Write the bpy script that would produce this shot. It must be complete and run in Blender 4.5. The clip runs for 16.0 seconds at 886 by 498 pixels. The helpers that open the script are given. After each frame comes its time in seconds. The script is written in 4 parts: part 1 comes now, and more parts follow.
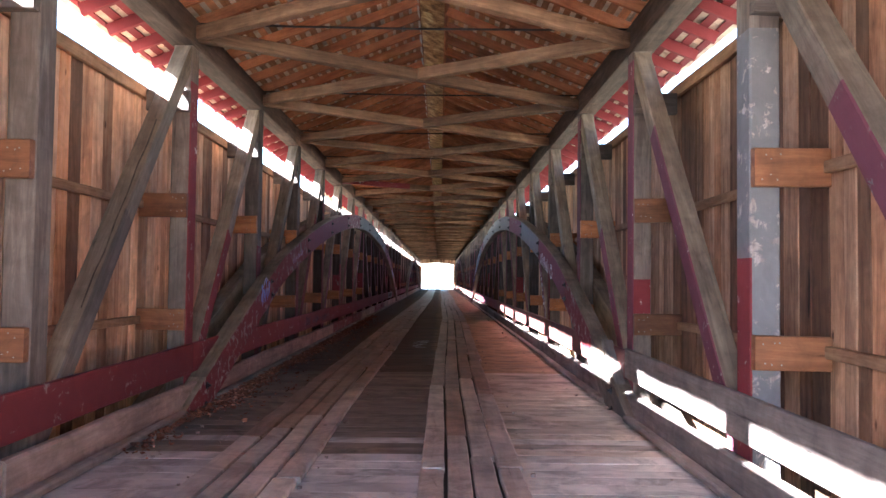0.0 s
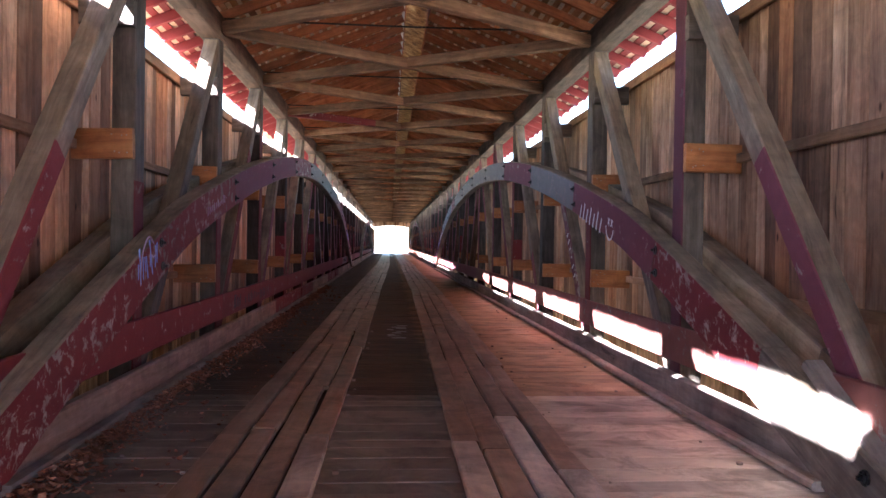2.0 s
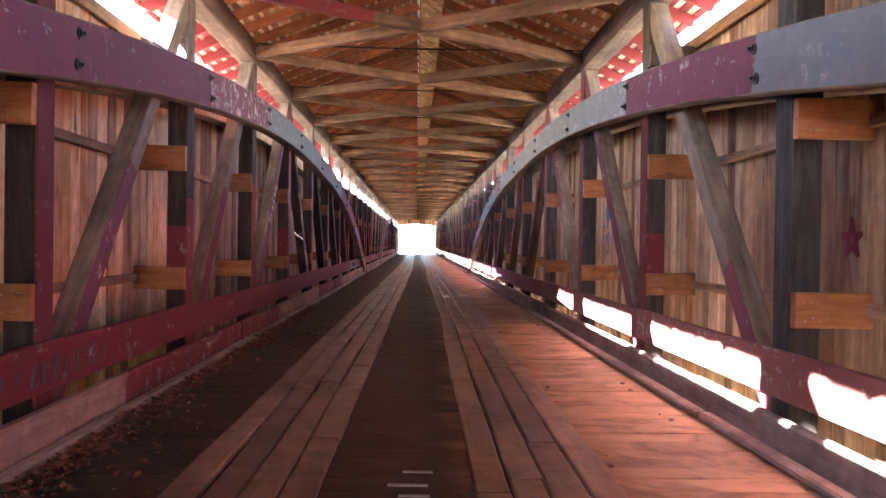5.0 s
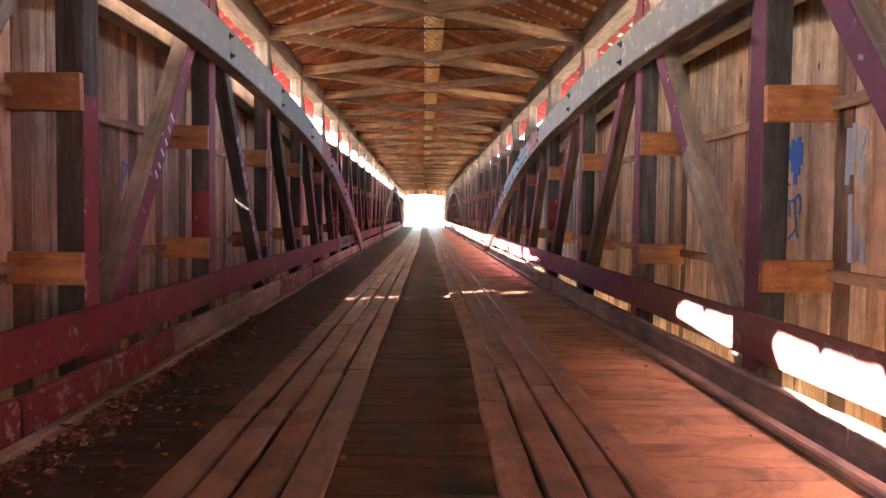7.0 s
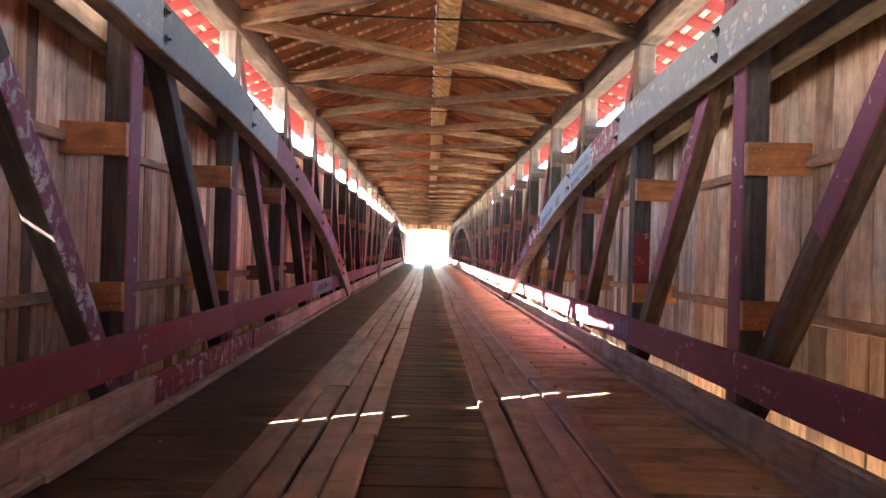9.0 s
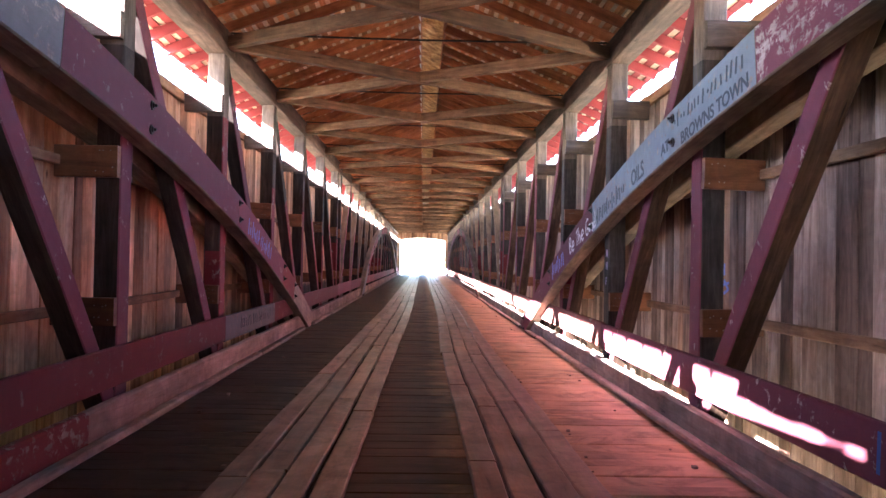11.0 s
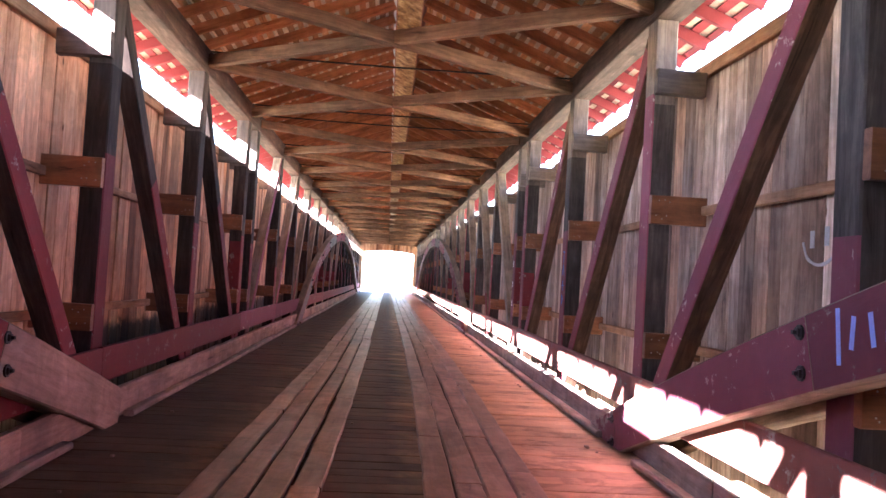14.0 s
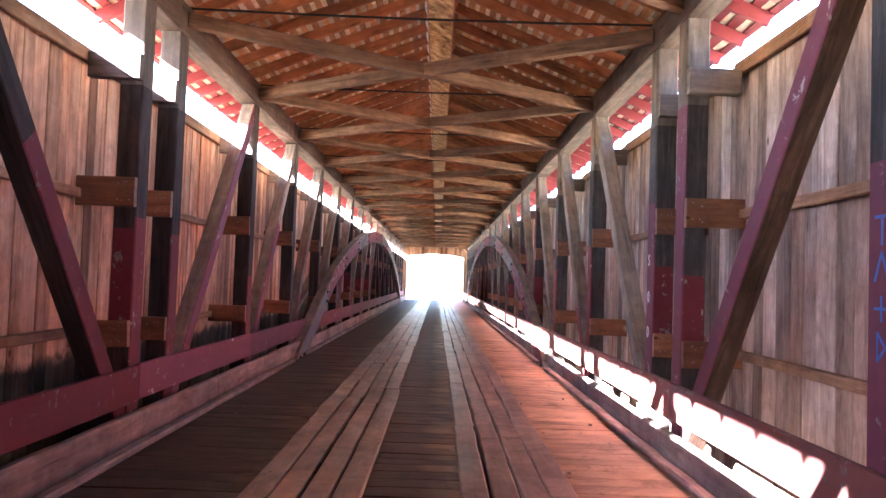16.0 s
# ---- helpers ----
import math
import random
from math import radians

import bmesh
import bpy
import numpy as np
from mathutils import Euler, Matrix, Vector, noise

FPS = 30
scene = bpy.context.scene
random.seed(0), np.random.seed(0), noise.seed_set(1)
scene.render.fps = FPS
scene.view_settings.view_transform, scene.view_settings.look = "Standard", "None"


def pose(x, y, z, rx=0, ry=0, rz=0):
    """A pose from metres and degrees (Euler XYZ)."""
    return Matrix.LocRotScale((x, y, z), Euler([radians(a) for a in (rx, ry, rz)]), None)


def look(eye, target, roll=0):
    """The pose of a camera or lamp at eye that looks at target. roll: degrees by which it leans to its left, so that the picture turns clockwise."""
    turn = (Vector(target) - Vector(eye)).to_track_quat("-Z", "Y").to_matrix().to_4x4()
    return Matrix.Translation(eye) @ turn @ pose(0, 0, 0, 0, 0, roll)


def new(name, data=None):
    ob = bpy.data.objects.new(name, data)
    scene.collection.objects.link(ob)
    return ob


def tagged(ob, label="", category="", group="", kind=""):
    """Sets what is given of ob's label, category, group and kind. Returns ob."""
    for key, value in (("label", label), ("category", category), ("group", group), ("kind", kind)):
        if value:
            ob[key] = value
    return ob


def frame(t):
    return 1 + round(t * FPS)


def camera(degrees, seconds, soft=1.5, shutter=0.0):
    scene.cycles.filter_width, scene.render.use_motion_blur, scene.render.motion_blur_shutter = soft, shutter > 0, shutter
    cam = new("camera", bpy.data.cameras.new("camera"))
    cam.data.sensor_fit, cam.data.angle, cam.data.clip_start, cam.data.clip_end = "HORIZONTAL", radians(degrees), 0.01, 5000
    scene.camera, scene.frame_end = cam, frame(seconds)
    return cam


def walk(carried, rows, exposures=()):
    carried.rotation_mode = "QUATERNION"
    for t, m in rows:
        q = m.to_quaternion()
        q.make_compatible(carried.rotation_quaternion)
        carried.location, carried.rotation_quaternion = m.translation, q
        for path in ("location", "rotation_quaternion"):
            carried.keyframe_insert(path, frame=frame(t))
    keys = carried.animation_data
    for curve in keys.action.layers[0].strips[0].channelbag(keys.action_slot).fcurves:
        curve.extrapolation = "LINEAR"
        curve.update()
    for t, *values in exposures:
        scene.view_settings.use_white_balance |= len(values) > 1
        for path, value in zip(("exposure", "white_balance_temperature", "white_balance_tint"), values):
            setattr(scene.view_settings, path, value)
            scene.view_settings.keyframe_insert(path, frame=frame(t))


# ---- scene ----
cam = camera(59.0, 16.0)
PATH = [
    (0, (0.33, 0.752, 1.43), (0.337, 2.75, 1.506), 0.7),
    (0.5, (0.248, 1.848, 1.397), (0.313, 3.846, 1.465), 1.4),
    (1, (0.059, 3.019, 1.392), (0.16, 5.01, 1.552), 1.7),
    (1.5, (-0.133, 4.322, 1.373), (-0.02, 6.318, 1.417), 0.5),
    (2, (-0.221, 5.649, 1.39), (-0.085, 7.644, 1.376), 0.9),
    (2.5, (-0.199, 7.028, 1.384), (-0.087, 9.025, 1.384), 0.6),
    (3, (-0.108, 8.451, 1.424), (-0.043, 10.448, 1.32), 0.1),
    (3.5, (-0.075, 9.807, 1.441), (0.037, 11.803, 1.401), 1.8),
    (4, (-0.051, 11.196, 1.429), (0.006, 13.195, 1.418), 1.0),
    (4.2, (-0.04, 11.765, 1.404), (0.022, 13.764, 1.392), 1.6),
    (6.3, (0.009, 18.119, 1.347), (0.087, 20.118, 1.327), -0.9),
    (6.5, (0.016, 18.69, 1.368), (0.082, 20.687, 1.28), -0.1),
    (7, (-0.018, 20.137, 1.369), (0.032, 22.134, 1.281), 0.7),
    (7.5, (-0.053, 21.674, 1.399), (-0.009, 23.674, 1.378), 2.1),
    (8, (-0.045, 23.123, 1.428), (-0.003, 25.123, 1.416), 0.5),
    (8.5, (-0.051, 24.607, 1.405), (-0.028, 26.607, 1.409), 0.6),
    (8.7, (-0.092, 25.228, 1.397), (-0.049, 27.227, 1.401), 1.8),
    (10.8, (0.139, 31.762, 1.451), (0.17, 33.762, 1.476), 0.3),
    (11, (0.094, 32.38, 1.431), (0.144, 34.38, 1.461), 1.1),
    (11.5, (0.059, 33.955, 1.434), (-0.012, 35.953, 1.475), 3.4),
    (12, (0.083, 35.54, 1.42), (0.056, 37.539, 1.491), 2.7),
    (12.5, (0.051, 37.042, 1.444), (0.077, 39.04, 1.547), 1.4),
    (13, (0.031, 38.6, 1.463), (0.1, 40.596, 1.577), 1.6),
    (13.5, (0.08, 40.187, 1.448), (0.218, 42.182, 1.489), 4.1),
    (14, (0.094, 41.791, 1.458), (0.229, 43.785, 1.534), 3.3),
    (14.5, (0.049, 43.438, 1.483), (0.102, 45.436, 1.547), 2.0),
    (15, (0.13, 45.124, 1.489), (0.188, 47.123, 1.516), 2.7),
    (15.5, (0.198, 46.737, 1.446), (0.254, 48.735, 1.531), 2.8),
    (16, (0.266, 48.438, 1.522), (0.276, 50.436, 1.604), 2.0),
]
EXPOSURES = [
    (0, 5.2, 5080, 9), (0.5, 5.58, 5080, 10), (1, 5.44, 5130, 13), (2.5, 5.44, 5190, 13), (3.2, 5.95, 5230, 14), (4, 6.3, 5300, 16),
    (7, 6.72, 6250, 20), (8.5, 6.9, 6000, 18), (11, 6.42, 5600, 20), (12, 6.31, 5640, 23), (12.5, 6.13, 5580, 22),
    (14, 6.46, 5550, 22), (16, 6.46, 5430, 20),
]
walk(cam, [(t, look(eye, target, roll)) for t, eye, target, roll in PATH], exposures=EXPOSURES)

# ---- world and light ----
SUN_SIDE = 0.667
world = bpy.data.worlds.new("sky")
scene.world = world
world.use_nodes = True
wn = world.node_tree.nodes
sky = wn.new("ShaderNodeTexSky")
sky.sky_type, sky.sun_disc = "NISHITA", False
sky.sun_elevation, sky.sun_rotation = radians(27.2), math.atan2(-1, -SUN_SIDE)
sky.air_density, sky.dust_density = 1.0, 0.6
wn["Background"].inputs["Strength"].default_value = 0.044
world.node_tree.links.new(sky.outputs["Color"], wn["Background"].inputs["Color"])
sun_data = bpy.data.lights.new("sun", "SUN")
sun_data.energy, sun_data.angle, sun_data.color = 5.0, radians(0.53), (1.0, 0.93, 0.82)
sun = new("sun", sun_data)
sun.matrix_world = look((-60, -40, 37.0), (0, 0, 0))


# ---- plan ----
PITCH, POST_Y, POST_X = 3.29, 0.25, 0.21
CLEAR, SIDING = 2.46, 3.0
SIDING_TOP = {-1: 3.50, 1: 3.60}
ENTRY, EXIT = 0.0, 111.0
SPAN_1, SPAN_2 = 29.275, 82.865        # centre posts of the two spans
PLATE_Z0, PLATE_Z1 = 4.0, 4.32
SLOPE, EAVE = 0.40, 3.2
RAFTER_LOW = 4.32 + SLOPE * 2.58       # underside of the rafters at the ridge
rng = random.Random(7)


# ---- materials ----
def mat_nodes(name):
    m = bpy.data.materials.new(name)
    m.use_nodes = True
    nt = m.node_tree
    return m, nt, nt.nodes, nt.links, nt.nodes["Principled BSDF"]


def ramp(nt, fac, stops):
    r = nt.nodes.new("ShaderNodeValToRGB")
    e = r.color_ramp.elements
    while len(e) < len(stops):
        e.new(0.5)
    for el, (p, c) in zip(e, stops):
        el.position, el.color = p, (*c, 1) if len(c) == 3 else c
    nt.links.new(fac, r.inputs["Fac"])
    return r.outputs["Color"]


def mixc(nt, fac, a, b, mode="MIX"):
    n = nt.nodes.new("ShaderNodeMix")
    n.data_type, n.blend_type = "RGBA", mode
    for value, socket in ((fac, n.inputs["Factor"]), (a, n.inputs[6]), (b, n.inputs[7])):
        if isinstance(value, bpy.types.NodeSocket):
            nt.links.new(value, socket)
        else:
            socket.default_value = value if isinstance(value, (int, float)) else (*value, 1)
    return n.outputs[2]


def calc(nt, op, a, b=0.0):
    n = nt.nodes.new("ShaderNodeMath")
    n.operation = op
    for value, socket in ((a, n.inputs[0]), (b, n.inputs[1])):
        if isinstance(value, bpy.types.NodeSocket):
            nt.links.new(value, socket)
        else:
            socket.default_value = value
    return n.outputs[0]


def tex(nt, vec, scale, detail=4.0, rough=0.6, distort=0.0):
    n = nt.nodes.new("ShaderNodeTexNoise")
    n.inputs["Scale"].default_value, n.inputs["Detail"].default_value = scale, detail
    n.inputs["Roughness"].default_value, n.inputs["Distortion"].default_value = rough, distort
    nt.links.new(vec, n.inputs["Vector"])
    return n.outputs["Fac"]


def wood(name, dark, mid, light, axis=0, island=False, rough=0.85, vary=0.5, grain=14.0, paint=None, cover=0.5, tints=None, knots=False, stain=False, calm=0.0, soil_bounce=None, spec=0.3, dark_foot=None):
    """Timber with grain along one local axis; paint = (colour a, colour b): an old coat that is chipped where cover falls short."""
    m, nt, nodes, links, bsdf = mat_nodes(name)
    coord = nodes.new("ShaderNodeTexCoord")
    if island:
        chance = nodes.new("ShaderNodeNewGeometry").outputs["Random Per Island"]
    else:
        chance = nodes.new("ShaderNodeObjectInfo").outputs["Random"]
    shift = nodes.new("ShaderNodeVectorMath")
    shift.operation = "MULTIPLY_ADD"
    links.new(chance, shift.inputs[0])
    shift.inputs[1].default_value = (37.0, 53.0, 71.0)
    links.new(coord.outputs["Object"], shift.inputs[2])
    stretch = nodes.new("ShaderNodeVectorMath")
    stretch.operation = "MULTIPLY"
    links.new(shift.outputs[0], stretch.inputs[0])
    stretch.inputs[1].default_value = [0.10 if i == axis else 1.0 for i in range(3)]
    fibre = tex(nt, stretch.outputs[0], grain, 8.0, 0.68, 0.6)
    fine = tex(nt, stretch.outputs[0], grain * 6, 3.0, 0.6)
    broad = tex(nt, shift.outputs[0], 0.9, 3.0, 0.55, 0.4)
    blot = tex(nt, shift.outputs[0], 5.0, 5.0, 0.65, 0.8)
    base = ramp(nt, fibre, [(0.28, dark), (0.5, mid), (0.72, light)])
    if calm:
        base = mixc(nt, calm, base, mid)
    base = mixc(nt, calc(nt, "MULTIPLY", fine, 0.45 * (1 - calm)), base, dark)
    base = mixc(nt, 1.0, base, ramp(nt, broad, [(0.3, (0.62, 0.61, 0.62)), (0.7, (1.22, 1.18, 1.15))]), "MULTIPLY")
    base = mixc(nt, 1.0, base, ramp(nt, chance, tints or [(0.0, (1 - vary, 1 - vary, 1 - vary)), (1.0, (1 + vary, 1 + vary, 1 + vary))]), "MULTIPLY")
    if stain:
        dirt = tex(nt, shift.outputs[0], 1.7, 6.0, 0.7, 1.2)
        base = mixc(nt, 1.0, base, ramp(nt, dirt, [(0.38, (0.58, 0.56, 0.55)), (0.52, (1.0, 1.0, 1.0)), (0.75, (1.12, 1.1, 1.08))]), "MULTIPLY")
    # bands across the planks: dirt, plus bounce light painted along the east
    if soil_bounce:
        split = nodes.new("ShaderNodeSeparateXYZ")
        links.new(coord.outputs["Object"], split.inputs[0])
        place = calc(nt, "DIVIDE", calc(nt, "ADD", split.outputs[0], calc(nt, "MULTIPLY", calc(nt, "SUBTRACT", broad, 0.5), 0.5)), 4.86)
        base = mixc(nt, 1.0, base, ramp(nt, place, soil_bounce), "MULTIPLY")
    # the board is darker below this level, with an uneven edge
    if dark_foot:
        split = nodes.new("ShaderNodeSeparateXYZ")
        links.new(coord.outputs["Object"], split.inputs[0])
        level = calc(nt, "DIVIDE", calc(nt, "ADD", split.outputs[0], calc(nt, "MULTIPLY", calc(nt, "SUBTRACT", blot, 0.5), 0.25)), 4.3)
        base = mixc(nt, 1.0, base, ramp(nt, level, [(dark_foot - 0.012, (0.16, 0.18, 0.19)), (dark_foot + 0.012, (1, 1, 1))]), "MULTIPLY")
    checks = ramp(nt, fibre, [(0.30, (0, 0, 0)), (0.36, (1, 1, 1))])
    base = mixc(nt, 1.0, base, mixc(nt, checks, [0.35 + 0.5 * calm] * 3, (1, 1, 1)), "MULTIPLY")
    even = 0.55 if calm > 0.7 else 0.0
    mottle = ramp(nt, blot, [(0.3, [0.72 + 0.28 * even] * 3), (0.6, (1.05, 1.05, 1.05)), (0.75, [1.19 - 0.17 * even] * 3)])
    base = mixc(nt, 1.0, base, mottle, "MULTIPLY")
    if knots:
        vor = nodes.new("ShaderNodeTexVoronoi")
        vor.inputs["Scale"].default_value = 3.2
        squash = nodes.new("ShaderNodeVectorMath")
        squash.operation = "MULTIPLY"
        links.new(shift.outputs[0], squash.inputs[0])
        squash.inputs[1].default_value = [0.45 if i == axis else 1.0 for i in range(3)]
        links.new(squash.outputs[0], vor.inputs["Vector"])
        spot = ramp(nt, calc(nt, "ADD", vor.outputs["Distance"], calc(nt, "MULTIPLY", fine, 0.03)), [(0.045, (0.22, 0.15, 0.11)), (0.085, (1, 1, 1))])
        base = mixc(nt, 1.0, base, spot, "MULTIPLY")
    height = calc(nt, "ADD", calc(nt, "MULTIPLY", fibre, 0.7), calc(nt, "MULTIPLY", fine, 0.25))
    if paint:
        coat = mixc(nt, blot, paint[0], paint[1])
        coat = mixc(nt, 1.0, coat, ramp(nt, chance, [(0.0, (0.7, 0.7, 0.72)), (1.0, (1.3, 1.28, 1.25))]), "MULTIPLY")
        chip = tex(nt, shift.outputs[0], 7.0, 9.0, 0.72, 0.5)
        wear = calc(nt, "ADD", calc(nt, "MULTIPLY", chip, 0.82), calc(nt, "MULTIPLY", fibre, 0.18))
        mask = ramp(nt, wear, [(cover - 0.02, (0, 0, 0)), (cover + 0.02, (1, 1, 1))])
        base = mixc(nt, mask, coat, base)
        rough_fac = mixc(nt, mask, (0.78, 0.78, 0.78), (rough, rough, rough))
        links.new(rough_fac, bsdf.inputs["Roughness"])
        height = calc(nt, "SUBTRACT", height, calc(nt, "MULTIPLY", mask, 0.3))
    else:
        links.new(calc(nt, "SUBTRACT", rough + 0.12, calc(nt, "MULTIPLY", fibre, 0.25)), bsdf.inputs["Roughness"])
    links.new(base, bsdf.inputs["Base Color"])
    bsdf.inputs["Specular IOR Level"].default_value = spec
    bump = nodes.new("ShaderNodeBump")
    bump.inputs["Strength"].default_value, bump.inputs["Distance"].default_value = 0.55, 0.008
    links.new(height, bump.inputs["Height"])
    links.new(bump.outputs[0], bsdf.inputs["Normal"])
    return m


RED = ((0.105, 0.011, 0.015), (0.175, 0.027, 0.03))
PLUM = ((0.098, 0.023, 0.037), (0.16, 0.044, 0.06))
GREYCOAT = ((0.10, 0.09, 0.09), (0.19, 0.175, 0.175))
TIMBER = ((0.06, 0.045, 0.037), (0.15, 0.115, 0.095), (0.28, 0.23, 0.195))
PINES = [(0.0, (0.32, 0.25, 0.22)), (0.18, (0.62, 0.53, 0.47)), (0.42, (1.0, 0.94, 0.90)), (0.66, (1.28, 1.24, 1.20)), (0.82, (1.0, 0.74, 0.55)), (0.93, (1.2, 1.12, 1.05)), (1.0, (1.55, 1.55, 1.5))]
OLD = ((0.016, 0.010, 0.008), (0.052, 0.033, 0.026), (0.11, 0.079, 0.061))
CHIP = ((0.15, 0.115, 0.10), (0.31, 0.25, 0.225), (0.47, 0.41, 0.38))
M_TIMBER = wood("weathered_timber", *TIMBER, vary=0.3, calm=0.3)
M_OLD = wood("dark_old_timber", *OLD, vary=0.3)
# old timber with bounce light put into its colour, for the east diagonals
M_OLD_BOUNCE = wood("bounce_lit_old_timber", (0.028, 0.014, 0.008), (0.08, 0.041, 0.024), (0.155, 0.092, 0.055), vary=0.3)
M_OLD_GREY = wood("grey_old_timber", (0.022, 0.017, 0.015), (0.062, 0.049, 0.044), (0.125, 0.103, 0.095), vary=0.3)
M_OLD_ISL = wood("dark_block_sheet", *OLD, island=True, vary=0.3)
M_RED = wood("red_painted_timber", *CHIP, paint=RED, cover=0.60)
M_PLUM = wood("plum_painted_timber", *CHIP, paint=PLUM, cover=0.605)
# red lightened for the east rail so that its sun patches turn white
M_RAIL_SUNLIT = wood("sunlit_red_rail", *CHIP, paint=((0.15, 0.050, 0.043), (0.24, 0.094, 0.076)), cover=0.575)
M_WORN = wood("worn_red_timber", *CHIP, paint=RED, cover=0.55)
M_WORNPLUM = wood("worn_plum_timber", *CHIP, paint=PLUM, cover=0.53)
M_GREY = wood("grey_coated_timber", *CHIP, paint=GREYCOAT, cover=0.57)
M_SIGN = wood("pale_sign_coat", *CHIP, paint=((0.13, 0.155, 0.185), (0.26, 0.29, 0.325)), cover=0.57)
M_BLOCK = wood("new_pine", (0.12, 0.045, 0.02), (0.22, 0.088, 0.038), (0.31, 0.14, 0.062), vary=0.4, rough=0.6, knots=True)
SIDE = ((0.12, 0.066, 0.044), (0.40, 0.24, 0.15), (0.57, 0.39, 0.27))
# tones carry painted light: warm bounce on the west, cool skylight on the east
WARM_BOUNCE = ((0.24, 0.113, 0.065), (0.595, 0.348, 0.212), (0.76, 0.53, 0.365))
COOL_SKYLIGHT = ((0.13, 0.086, 0.066), (0.40, 0.298, 0.242), (0.62, 0.515, 0.445))
M_SIDING = wood("siding_board", *SIDE, tints=PINES, grain=9, knots=True)
M_SIDING_BOUNCE = wood("bounce_lit_siding_board", *WARM_BOUNCE, tints=PINES, grain=9, knots=True)
M_SIDING_BRIGHT_BOUNCE = wood("bright_bounce_siding_board", (0.29, 0.15, 0.088), (0.67, 0.40, 0.238), (0.80, 0.575, 0.415), tints=PINES, grain=9, knots=True)
M_SIDING_PINE = wood("orange_siding_board", (0.20, 0.11, 0.06), (0.53, 0.345, 0.21), (0.70, 0.51, 0.345), tints=PINES, grain=9, knots=True)
M_SIDING_SKYLIT = wood("skylit_siding_board", *COOL_SKYLIGHT, tints=PINES, grain=9, knots=True)
M_SIDING_DUSKY = wood("dusky_siding_board", (0.14, 0.072, 0.046), (0.40, 0.245, 0.165), (0.58, 0.40, 0.29), tints=PINES, grain=9, knots=True)
M_SIDING_DARK_FOOT = wood("dark_foot_siding_board", *WARM_BOUNCE, tints=PINES, grain=9, knots=True, dark_foot=0.362)
M_SIDING_ISL = wood("siding_board_joined", (0.16, 0.09, 0.055), (0.43, 0.27, 0.165), (0.58, 0.42, 0.29), axis=2, island=True, tints=PINES, grain=9, knots=True)
M_BATTEN = wood("red_light_block_batten", *TIMBER, axis=2, island=True, paint=RED, cover=0.7)
M_BLOCK_FRESH = wood("fresh_pine", (0.20, 0.07, 0.022), (0.38, 0.145, 0.048), (0.50, 0.225, 0.085), vary=0.3, rough=0.6, knots=True)
M_GIRT = wood("girt_pine", (0.15, 0.074, 0.036), (0.30, 0.165, 0.088), (0.41, 0.25, 0.15), vary=0.25)
DECK = ((0.175, 0.108, 0.068), (0.35, 0.228, 0.144), (0.47, 0.335, 0.225))
# dirt darkens west and middle; the east lift is bounce light in the colour
SOIL_BOUNCE = [(0.0, (0.16, 0.15, 0.15)), (0.19, (0.18, 0.165, 0.16)), (0.27, (0.4, 0.4, 0.4)), (0.42, (0.215, 0.175, 0.152)), (0.54, (0.215, 0.175, 0.152)), (0.60, (0.95, 0.92, 0.88)), (0.8, (1.2, 1.16, 1.1))]
# entrance skylight put into the colour: greyer, lighter planks and runners
SKYLIT_DECK = ((0.33, 0.305, 0.285), (0.61, 0.565, 0.53), (0.72, 0.68, 0.645))
SOIL_BOUNCE_NEAR = [(0.0, (0.78, 0.76, 0.76)), (0.19, (0.84, 0.82, 0.82)), (0.27, (0.9, 0.89, 0.89)), (0.42, (0.92, 0.92, 0.93)), (0.54, (0.92, 0.92, 0.93)), (0.60, (1.05, 1.03, 1.0)), (0.8, (1.15, 1.12, 1.08))]
M_DECK_SKYLIT = wood("skylit_deck_plank", *SKYLIT_DECK, vary=0.07, grain=9, stain=True, calm=0.8, soil_bounce=SOIL_BOUNCE_NEAR, rough=0.7)
SOIL_BOUNCE_MID = [(0.0, (0.36, 0.35, 0.35)), (0.19, (0.40, 0.385, 0.38)), (0.27, (0.66, 0.65, 0.65)), (0.42, (0.47, 0.45, 0.44)), (0.54, (0.47, 0.45, 0.44)), (0.60, (0.95, 0.93, 0.9)), (0.8, (1.15, 1.12, 1.08))]
M_DECK_HALF_SKYLIT = wood("half_skylit_deck_plank", (0.24, 0.18, 0.14), (0.50, 0.415, 0.35), (0.62, 0.525, 0.455), vary=0.1, grain=9, stain=True, calm=0.75, soil_bounce=SOIL_BOUNCE_MID, rough=0.68)
M_DECK = wood("deck_plank", *DECK, vary=0.09, grain=9, stain=True, calm=0.78, soil_bounce=SOIL_BOUNCE, rough=0.66)
M_DECK_ISL = wood("deck_plank_joined", *DECK, island=True, rough=0.66, soil_bounce=SOIL_BOUNCE, vary=0.16, grain=9, calm=0.75)
M_RUNNER_SKYLIT = wood("skylit_runner_plank", (0.24, 0.185, 0.16), (0.53, 0.445, 0.39), (0.65, 0.565, 0.51), calm=0.5, vary=0.22, grain=10, stain=True, knots=True, rough=0.44, spec=0.5)
M_RUNNER = wood("runner_plank", (0.12, 0.072, 0.05), (0.28, 0.178, 0.125), (0.395, 0.268, 0.197), calm=0.5, vary=0.22, grain=10, stain=True, knots=True, rough=0.44, spec=0.5)
M_CURB_PINK = wood("pinkish_curb_timber", (0.14, 0.09, 0.07), (0.34, 0.228, 0.182), (0.48, 0.35, 0.29), vary=0.2, calm=0.35)
M_CURB = wood("curb_timber", (0.12, 0.088, 0.072), (0.28, 0.215, 0.185), (0.42, 0.345, 0.305), vary=0.2, calm=0.35)
